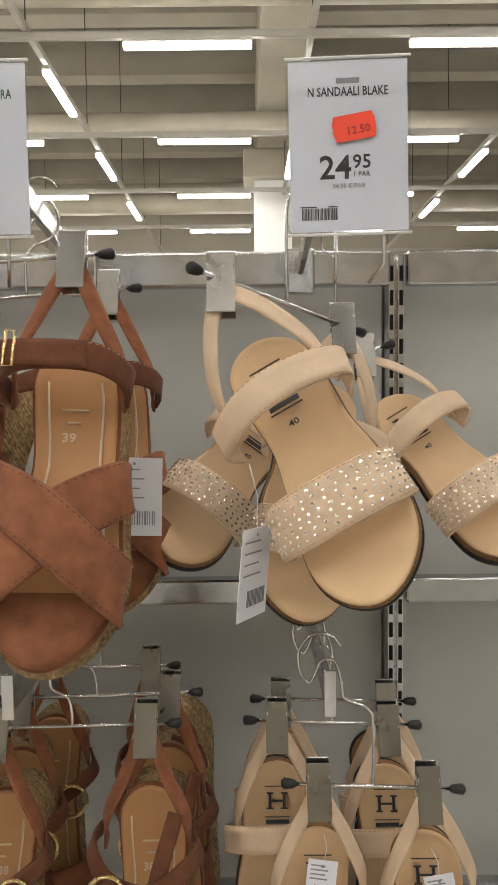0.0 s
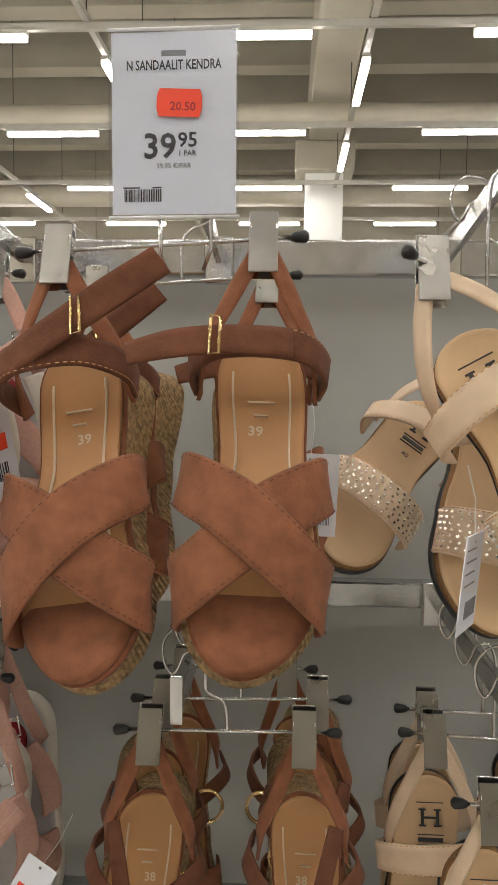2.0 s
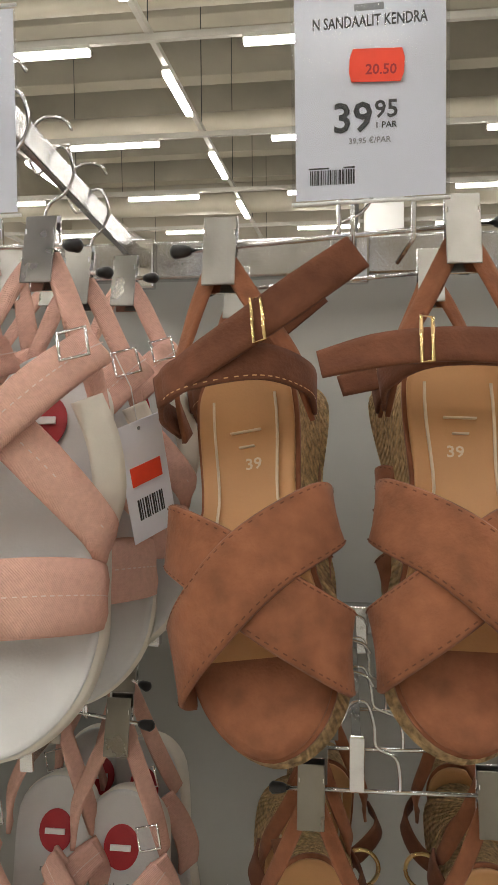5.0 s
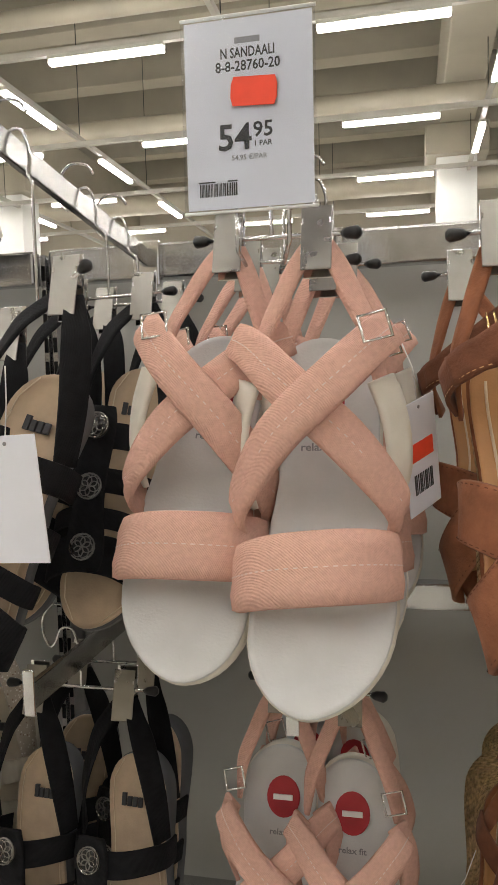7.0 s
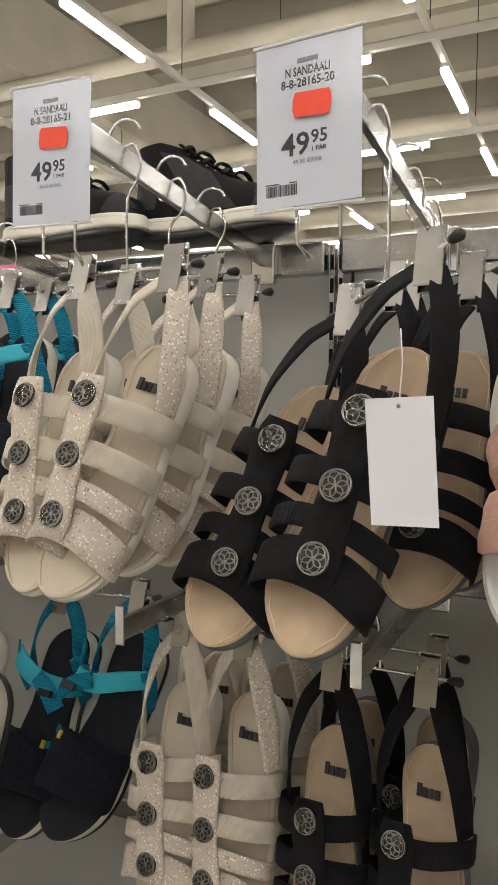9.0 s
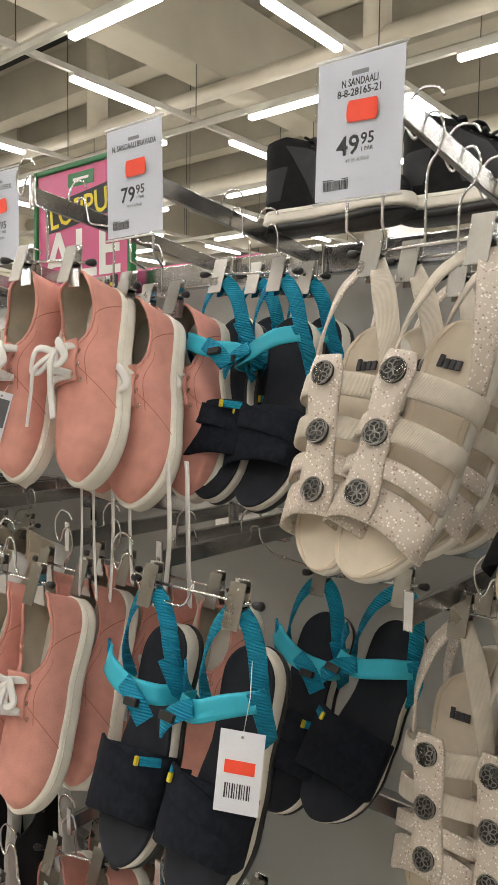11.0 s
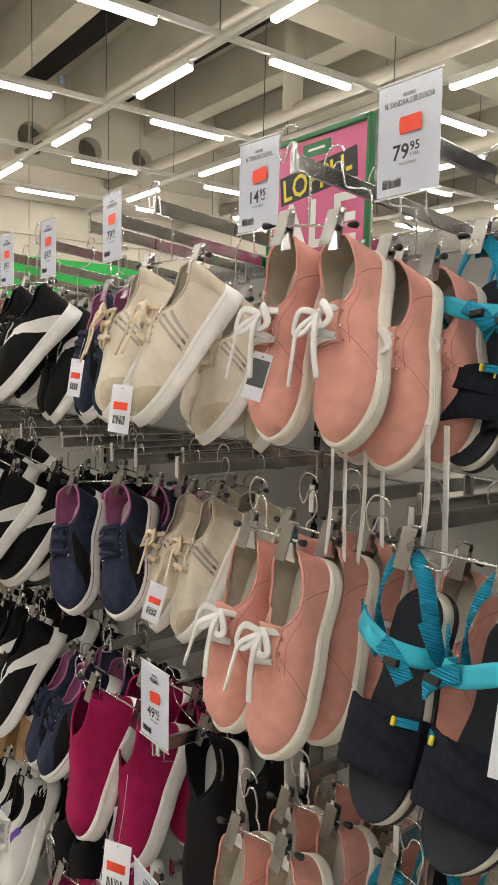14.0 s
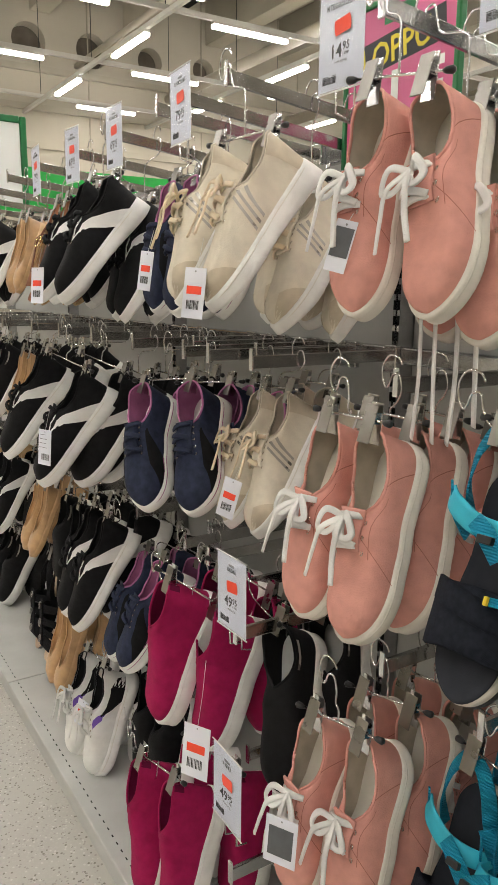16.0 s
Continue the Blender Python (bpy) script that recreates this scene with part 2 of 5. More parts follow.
for i in range(9):
    y = 3.4 + 2.45 * i
    roof_beam(y, 0.5, 8.1, ROOF, M_BEAM, "cream concrete roof rib across the hall")
    # added strip: the deck's shade between two ribs, put in as dark colour
    roof_beam(y + 0.85, 1.1, 8.95, 9.15, M_RIBSHADE, "near-black strip standing in for shade between the roof ribs")
for x in (0.55, -9.5):
    setting("main_beam", slab(x - 0.35, x + 0.35, Y0, Y1, 6.7, 8.09, 0.03), M_BEAM, "deep cream concrete beam under the roof ribs", "beam")
    for y in (16.5,):
        c = new("column")
        c.location = (x, y, 0)
        tagged(c, "square cream concrete column with a wider head", "column", "columns", "structure")
        part("shaft", slab(-0.4, 0.4, -0.4, 0.4, 0, 6.1, 0.02), M_WHITE, c, "", False)
        part("head", slab(-0.62, 0.62, -0.62, 0.62, 6.1, 6.7, 0.03), M_BEAM, c, "", False)


def pipe(pts, r, label):
    tagged(link("ceiling_pipe", tube(bmesh.new(), pts, r, 16), M_DUCT), label, "pipe", "pipes under the roof", "structure")


pipe([(X0, 9.6, 6.55), (X1, 9.6, 6.55)], 0.13, "thick cream ventilation pipe under the roof")
pipe([(X0, 13.6, 6.4), (X1, 13.6, 6.4)], 0.2, "thick cream ventilation duct under the roof")
pipe([(X0, 18.4, 6.2), (X1, 18.4, 6.2)], 0.25, "thick cream ventilation duct under the roof")
pipe([(X0, 21.0, 5.2), (X1, 21.0, 5.2)], 0.22, "thick cream ventilation duct under the roof")
pipe([(X0, 7.0, 7.0), (X1, 7.0, 7.0)], 0.07, "slim cream pipe under the roof")
pipe([(2.9, 4.0, 6.9), (2.9, 9.6, 6.9)], 0.09, "slim cream pipe under the roof")
for x in (-1.2, -6.3, 2.6, -12.5):
    pipe([(x, 9.6, 6.55), (x, 9.6, 9.1)], 0.2, "upright cream duct stub under the roof")


# ---- lamps: a square grid of trunking with linear lamps ----
def lamp_kind():
    lamp = new("linear_lamp")
    tagged(lamp, "switched-on white linear fluorescent lamp hung from trunking", "lamp", "linear lamps under the roof")
    part("housing", slab(-0.75, 0.75, -0.055, 0.055, 0.03, 0.081, 0.008), M_TRUNK, lamp, "", False)
    part("diffuser", slab(-0.74, 0.74, -0.05, 0.05, -0.03, 0.03, 0.012), M_LAMP, lamp, "glowing white diffuser", False)
    return lamp


LAMP_Z = 5.62
first = lamp_kind()
first.matrix_basis = pose(-0.67, 8.9, LAMP_Z)
for i in range(-5, 6):
    y = 8.9 + 3.3 * i
    for k in range(-2, 7):
        x = -0.67 - 3.32 * k
        if (i, k) != (0, 0) and X0 + 1.2 < x < X1 - 1 and Y0 < y < Y1:
            copy_thing(first, pose(x, y, LAMP_Z))
        if y + 2.5 < Y1 and X0 + 0.5 < x - 1.87 and y - 2.6 > Y0:
            copy_thing(first, pose(x - 1.75 - 0.12, y - 1.7, LAMP_Z + 0.085, 0, 0, 90))
for i in range(-5, 6):
    y = 8.9 + 3.3 * i
    if y < Y1:
        tagged(link("lamp_trunking", slab(X0, X1, y - 0.035, y + 0.035, LAMP_Z + 0.08, LAMP_Z + 0.16), M_TRUNK, False), "white steel trunking that carries lamps", "trunking", "trunking", "structure")
for k in range(-3, 7):
    x = -0.67 - 3.32 * k - 1.87
    tagged(link("lamp_trunking", slab(x - 0.035, x + 0.035, Y0, Y1, LAMP_Z + 0.165, LAMP_Z + 0.245), M_TRUNK, False), "white steel trunking that carries lamps", "trunking", "trunking", "structure")
    for i in range(-1, 5):
        y = 8.9 + 3.3 * i
        tagged(link("suspension_wire", tube(bmesh.new(), [(x, y, LAMP_Z + 0.24), (x, y, ROOF)], 0.008, 5), M_BLACK), "thin dark suspension wire above the trunking", "wire", "suspension wires", "structure")

# ---- far partition with a green header ----
part_wall = new("partition")
tagged(part_wall, "cream shop partition with a bright green header band", "partition", "", "structure")
part("board", slab(-9.3, -9.2, 1.6, 4.8, 0, 2.25), M_WALL, part_wall, "", False)
part("header_band", slab(-9.3, -9.16, 1.6, 4.8, 2.254, 2.72), M_GREEN, part_wall, "bright green header band", False)
bd = new("framed_board")
tagged(bd, "blank white sign board in a green frame", "sign board")
bd.matrix_basis = pose(-5.0, 0.88, 1.88, 0, 0, 90)
part("board", slab(-0.45, 0.2, -0.01, 0.01, 0, 0.42, 0.004), M_WHITE, bd, "", False)
bm = bmesh.new()
box(bm, 0.2, 0.235, -0.02, 0.02, -0.03, 0.455, 0.008)
box(bm, -0.45, 0.2, -0.02, 0.02, 0.42, 0.455, 0.008)
box(bm, -0.485, -0.45, -0.02, 0.02, -0.03, 0.455, 0.008)
part("frame", bm, M_GREENF, bd, "dark green frame", False)
part("post", slab(-0.02, 0.02, -0.015, 0.015, -1.774, 0), M_STEEL, bd, "", False)

# ---- the shelf run ----
RAILS = (1.78, 1.306, 0.832, 0.42)
PANEL_Y = 1.15
POSTS = [0.218 + 1.15 * k for k in range(-7, 3)]
for a, b in zip(POSTS, POSTS[1:]):
    setting("back_panel", slab(a + 0.012, b - 0.012, PANEL_Y, PANEL_Y + 0.03, 0.1, 1.80, 0.003), M_PANEL, "grey powder-coated steel back panel of the rack", "back panel")
    for z in RAILS:
        tagged(link("cross_rail", slab(a + 0.012, b - 0.012, 1.085, 1.11, z - (0.027 if z == RAILS[0] else 0.019), z + (0.023 if z == RAILS[0] else 0.019), 0.004), M_STEEL, False), "shiny chromed flat cross rail of the shoe rack", "rail", "cross rails")
    bs = new("base_shelf")
    tagged(bs, "pale grey steel base shelf with perforated front", "shelf", "base shelves")
    part("plate", slab(a + 0.001, b - 0.001, 0.45, PANEL_Y, 0.085, 0.105, 0.004), M_BASE, bs, "", False)
    part("kick_plate", slab(a, b, 0.47, 0.49, 0, 0.084), M_BASE, bs, "", False)
    bm = bmesh.new()
    for k in range(38):
        x = a + 0.02 + k * 0.0297
        box(bm, x, x + 0.010, 0.479, 0.482, 0.1052, 0.1056)
    part("perforation", bm, M_SLOT, bs, "row of punched slots", False)
for x in POSTS:
    po = new("rack_upright")
    tagged(po, "chromed slotted steel upright of the rack", "upright", "rack uprights")
    bm = bmesh.new()
    box(bm, x - 0.011, x - 0.003, 1.105, PANEL_Y + 0.03, 0, 1.80)
    box(bm, x + 0.003, x + 0.011, 1.105, PANEL_Y + 0.03, 0, 1.80)
    part("channel", bm, M_STEEL, po, "", False)
    bm = bmesh.new()
    for k in range(45):
        for s in (-1, 1):
            box(bm, x + s * 0.007 - 0.0025, x + s * 0.007 + 0.0025, 1.1035, 1.1048, 0.2 + k * 0.0355, 0.222 + k * 0.0355)
    part("slot_strip", bm, M_SLOT, po, "column of dark slots", False)


# ---- rack arms ----
SLOPE = 0.12


def arm_height(z, y):
    """The arms of the top rail rise towards their tips; the lower ones are level."""
    return z + (SLOPE * (1.075 - y) if z == RAILS[0] else 0.0)


def arm(x, z, tip=0.64, cat="arm"):
    a = new("shoe_peg")
    a.location = (x, 0, z)
    tagged(a, "chromed flat steel display arm hooked on the rail", "display arm", "display arms")
    bm = slab(-0.004, 0.004, tip, 1.075, -0.013, 0.013, 0.0015)
    up = arm_height(z, tip) - z
    for v in bm.verts:
        v.co.z += arm_height(z, v.co.y) - z
    part("bar", bm, M_ARM, a, "", False)
    part("bracket", slab(-0.02, 0.02, 1.07, 1.085, -0.04, 0.024, 0.003), M_CHROME, a, "", False)
    part("end_plate", slab(-0.006, 0.006, tip - 0.004, tip, -0.018 + up, 0.028 + up, 0.0015), M_CHROME, a, "upturned end stop", False)
    return a


COLS = dict(beige=0.075, brown=-0.235, pink=-0.51, black=-0.765, silver=-1.04, teal=-1.43, tennis=-1.64, cream=-2.06, sport=-2.24, navy=-2.36, puma=-2.66, far1=-2.97, far2=-3.28)


# ---- shoe materials ----
def leather(name, c, rough=0.55, **k):
    return mat(name, c, rough, 0.0, k.pop("vary", 0.1), k.pop("scale", 40), k.pop("bump", 0.15), 500, **k)


M_SUEDE = leather("brown_suede", (0.30, 0.119, 0.062), 0.9, vary=0.16, scale=60, bump=0.3, sheen=0.08)
M_SUEDE_DK = leather("dark_brown_suede", (0.175, 0.070, 0.040), 0.9, vary=0.15, scale=60, bump=0.3, sheen=0.05)
M_TANBED = leather("tan_insole", (0.55, 0.29, 0.12), 0.45, vary=0.06, scale=15)
M_PIPING = leather("cream_piping", (0.75, 0.62, 0.44), 0.5)
M_RAFFIA = woven(leather("raffia_rope", (0.55, 0.37, 0.19), 0.7, vary=0.3, scale=220, bump=0.9), 90, 1.0, "DIAGONAL")
M_BEIGE = leather("beige_strap_leather", (0.66, 0.50, 0.35), 0.6, vary=0.06)
M_BEIGEBED = leather("beige_insole", (0.72, 0.50, 0.29), 0.55, vary=0.07, scale=14)
M_CORK = speckled("cork", (0.30, 0.17, 0.08), [(0.16, 0.08, 0.04), (0.4, 0.25, 0.13), (0.1, 0.05, 0.03)], 0.8, 700)
M_GOLD = mat("gold_metal", (0.83, 0.62, 0.30), 0.25, 1.0, 0.08)
M_STUD = mat("pale_metal_stud", (0.88, 0.84, 0.76), 0.2, 1.0, 0.05)
M_PINKK = woven(leather("pink_knit_elastic", (0.66, 0.40, 0.325), 0.85, vary=0.05, scale=300, bump=0.4), 330, 0.28, "DIAGONAL")
M_PINKBED = leather("pale_grey_insole", (0.62, 0.62, 0.62), 0.5, vary=0.06, scale=20)
M_PINKHEEL = leather("pale_pink_heel_lining", (0.72, 0.55, 0.5), 0.6)
M_OFFW = leather("off_white_rubber", (0.74, 0.70, 0.62), 0.55, vary=0.04)
M_WHITER = leather("white_rubber", (0.80, 0.79, 0.76), 0.5, vary=0.05)
M_CANVAS = woven(leather("salmon_pink_canvas", (0.70, 0.34, 0.285), 0.85, vary=0.06, scale=50, bump=0.4), 900, 0.15, "Z")
M_SEAM = leather("salmon_thread", (0.42, 0.17, 0.13), 0.9)
M_CANVAS_LI = leather("beige_canvas_lining", (0.52, 0.46, 0.37), 0.9, vary=0.1, scale=30)
M_LACE = woven(leather("white_lace", (0.82, 0.81, 0.79), 0.8, vary=0.04), 500, 0.4, "Z")
M_BLKE = woven(leather("black_elastic", (0.012, 0.012, 0.014), 0.75, vary=0.2, scale=90), 400, 0.4, "Z")
M_SANDBED = leather("sand_suede_insole", (0.58, 0.44, 0.31), 0.85, vary=0.12, scale=30, sheen=0.2)
M_GREYS = leather("grey_foam_sole", (0.11, 0.115, 0.125), 0.6, vary=0.1)
M_SILV = speckled("silver_glitter_print", (0.56, 0.49, 0.42), [(0.75, 0.7, 0.65), (0.35, 0.25, 0.2), (0.85, 0.82, 0.78)], 0.35, 420)
M_CREAMST = woven(leather("cream_elastic", (0.66, 0.60, 0.51), 0.75, vary=0.08), 300, 0.4, "Z")
M_CREAMBED = leather("cream_insole", (0.66, 0.58, 0.47), 0.7, vary=0.08, scale=25)
M_TEAL = woven(leather("teal_webbing", (0.015, 0.27, 0.44), 0.7, vary=0.12), 100, 0.8, "Z")
M_TEALH = leather("bright_turquoise_webbing", (0.025, 0.42, 0.56), 0.6, vary=0.05)
M_CHAR = leather("charcoal_foam_footbed", (0.028, 0.031, 0.040), 0.7, vary=0.15, scale=30)
M_MESHN = woven(leather("dark_navy_mesh", (0.026, 0.031, 0.046), 0.85, vary=0.2, scale=120), 500, 0.8, "DIAGONAL")
M_CREAM = leather("cream_mesh_fabric", (0.74, 0.67, 0.55), 0.8, vary=0.08, scale=30, bump=0.3)
M_CREAMS = leather("cream_suede_overlay", (0.60, 0.52, 0.40), 0.85, vary=0.08)
M_SILVST = mat("silver_stripe", (0.40, 0.37, 0.33), 0.3, 0.6, 0.06)
M_NAVY = leather("navy_mesh_fabric", (0.03, 0.038, 0.072), 0.75, vary=0.2, scale=60, bump=0.4)
M_MAUVE = leather("mauve_lining", (0.42, 0.15, 0.30), 0.8)
M_BLACKF = leather("black_mesh_fabric", (0.012, 0.012, 0.013), 0.75, vary=0.2, scale=60, bump=0.4)
M_FUCH = leather("fuchsia_knit", (0.36, 0.012, 0.085), 0.8, vary=0.1, scale=50, bump=0.4)
M_FUCHD = leather("dark_fuchsia_lining", (0.16, 0.008, 0.045), 0.9)
M_TANL = leather("tan_patent", (0.55, 0.34, 0.17), 0.35)
M_GREYO = leather("dark_grey_overlay", (0.045, 0.046, 0.05), 0.7)
M_PURPLE = leather("purple_overlay", (0.16, 0.07, 0.42), 0.5)
M_REDOVAL = leather("dark_red_print", (0.42, 0.02, 0.03), 0.5)

BODY = [(0, 0.74), (0.18, 0.78), (0.38, 0.73), (0.56, 0.87), (0.74, 1.0), (0.86, 1.02), (1, 1.0)]


def half(s):
    """Half width of a foot shape along its length, as a share of the greatest."""
    for (a, p), (b, q) in zip(BODY, BODY[1:]):
        if s <= b:
            u = (s - a) / (b - a)
            w = p + (q - p) * u * u * (3 - 2 * u)
            break
    heel = math.sqrt(max(0, 1 - (1 - min(s / 0.13, 1)) ** 2))
    toe = max(0, 1 - max(0, (s - 0.72) / 0.28) ** 2.4) ** 0.55
    return w * heel * toe


STATIONS = [(1 - math.cos(math.pi * i / 32)) / 2 for i in range(33)]


def sway(s, side):
    """Sideways bend of a left (-1) or right (+1) foot."""
    return side * (0.006 * math.sin(math.pi * s) - 0.010 * max(0, s - 0.6))


def P(a, l, n):
    """Across, along heel to toe, above the footbed; hung heel up, foot side to -y."""
    return Vector((a, -n, -l))


def layers(L, W, side, rings):
    """A foot-shaped body from rings of (inset, height function)."""
    bm = bmesh.new()
    made = []
    for inset, f in rings:
        loop = []
        for sgn in (1, -1):
            for s in (STATIONS if sgn > 0 else STATIONS[-2:0:-1]):
                w = half(s) * (W - inset)
                l = inset + s * (L - 2 * inset)
                loop.append(bm.verts.new(P(sgn * w + sway(s, side), l, f(s))))
        made.append(loop)
    m = len(made[0])
    for a, b in zip(made, made[1:]):
        for k in range(m):
            bm.faces.new((a[k], a[(k + 1) % m], b[(k + 1) % m], b[k]))
    n = len(STATIONS)
    for loop, flip in ((made[0], False), (made[-1], True)):
        right, left = loop[:n], [loop[0]] + loop[:n - 1:-1] + [loop[n - 1]]
        for i in range(n - 1):
            f = [right[i], right[i + 1], left[i + 1], left[i]]
            f = [v for j, v in enumerate(f) if v not in f[:j]]
            if len(f) > 2:
                bm.faces.new(f if not flip else f[::-1])
    bmesh.ops.recalc_face_normals(bm, faces=bm.faces)
    return bm


def strap(pts, th=0.0028, puff=0.0, bm=None, steps=7, core=-0.02):
    """A flat band through (a, l, n, width); its broad side faces away from the foot."""
    bm = bm or bmesh.new()
    q = spline(pts, steps)
    rings = []
    for i, p in enumerate(q):
        a, b = q[max(0, i - 1)], q[min(len(q) - 1, i + 1)]
        t = Vector(b[:3] - a[:3]).normalized()
        o = Vector((p[0] * 1.0, 0, p[2] - core))
        o = (o - t * o.dot(t)).normalized()
        w = t.cross(o)
        prof = ((-0.5, -0.3), (-0.47, 0.5), (-0.25, 0.5 + puff), (0, 0.5 + puff * 0.6), (0.25, 0.5 + puff), (0.47, 0.5), (0.5, -0.3), (0.45, -0.5), (-0.45, -0.5))
        rings.append([bm.verts.new(P(*(Vector(p[:3]) + w * (u * p[3]) + o * (v * th)))) for u, v in prof])
    m = len(rings[0])
    for a, b in zip(rings, rings[1:]):
        for k in range(m):
            bm.faces.new((a[k], a[(k + 1) % m], b[(k + 1) % m], b[k]))
    bm.faces.new(rings[0]), bm.faces.new(rings[-1][::-1])
    bmesh.ops.recalc_face_normals(bm, faces=bm.faces)
    return bm


def stitches(pts, off, bm=None, steps=9, core=-0.02, lift=0.0019):
    """Short thread dashes along a band, off its middle by that share of its width."""
    bm = bm or bmesh.new()
    q = spline(pts, steps)
    for i in range(0, len(q) - 1):
        p, b = q[i], q[i + 1]
        d = Vector(b[:3] - p[:3])
        for k in range(max(1, int(d.length / 0.0045))):
            kk = max(1, int(d.length / 0.0045))
            c = Vector(p[:3]) + d * (k / kk)
            t = d.normalized()
            o = Vector((c.x, 0, c.z - core))
            o = (o - t * o.dot(t)).normalized()
            w = t.cross(o)
            c = c + w * off * p[3] + o * lift
            vs = [bm.verts.new(P(*(c + t * u + w * v))) for u, v in ((0, -0.0004), (0.0026, -0.0004), (0.0026, 0.0004), (0, 0.0004))]
            bm.faces.new(vs)
    return bm


def ring(c, r, rad, axis_n=True):
    bm = bmesh.new()
    pts = [P(c[0] + r * math.cos(k * math.tau / 20), c[1] + r * math.sin(k * math.tau / 20), c[2]) for k in range(20)]
    return tube(bm, pts, rad, 6, True)


def disc(c, r, h=0.003, n=20, sx=1.0):
    bm = bmesh.new()
    rr = [(r, 0), (r, h * 0.6), (r * 0.88, h)]
    loops = [[bm.verts.new(P(c[0] + sx * q * math.cos(k * math.tau / n), c[1] + q * math.sin(k * math.tau / n), c[2] + z)) for k in range(n)] for q, z in rr]
    for a, b in zip(loops, loops[1:]):
        for k in range(n):
            bm.faces.new((a[k], a[(k + 1) % n], b[(k + 1) % n], b[k]))
    bm.faces.new(loops[-1])
    return bm


def filigree(c, r, sx=1.0):
    """The pierced knot pattern of a metal button."""
    bm = bmesh.new()
    for k in range(6):
        a = k * math.tau / 6
        pts = [P(c[0] + sx * r * (0.45 * math.cos(a) + 0.42 * math.cos(u * math.tau / 10)), c[1] + r * (0.45 * math.sin(a) + 0.42 * math.sin(u * math.tau / 10)), c[2]) for u in range(10)]
        tube(bm, pts, 0.0006, 4, True)
    tube(bm, [P(c[0] + sx * r * math.cos(u * math.tau / 18), c[1] + r * math.sin(u * math.tau / 18), c[2]) for u in range(18)], 0.0009, 4, True)
    return bm


def base_sandal(name, label, L, W, side, footbed, edge, sole, rise, th, under=None, spread=0.0):
    ob = new(name)
    tagged(ob, label, "sandal", name + "s on hangers")
    part("sole", layers(L, W, side, [(0.003, lambda s: rise(s) - 0.004), (0.0, lambda s: rise(s) - 0.007), (0.0005, lambda s: rise(s) - 0.5 * th(s)), (-spread, lambda s: rise(s) - th(s) + 0.004), (0.004 - spread, lambda s: rise(s) - th(s))]), edge, ob)
    if under:
        part("outsole", layers(L, W, side, [(0.003, lambda s: rise(s) - th(s) + 0.001), (-0.001, lambda s: rise(s) - th(s) - 0.001), (-0.001, lambda s: rise(s) - th(s) - 0.005), (0.004, lambda s: rise(s) - th(s) - 0.006)]), under, ob)
    part("insole", layers(L, W, side, [(0.012, lambda s: rise(s) - 0.0015), (0.006, lambda s: rise(s) - 0.0004), (0.0025, lambda s: rise(s) + 0.0006), (0.0015, lambda s: rise(s) - 0.0015), (0.003, lambda s: rise(s) - 0.005)]), footbed, ob)
    return ob


def outline_tube(L, W, side, inset, n, s0, s1, r, rise, sides=(1, -1)):
    bm = bmesh.new()
    for sgn in sides:
        tube(bm, [P(sgn * (half(s) * W - inset) + sway(s, side), s * L, rise(s) + n) for s in np.linspace(s0, s1, 14)], r, 4)
    return bm


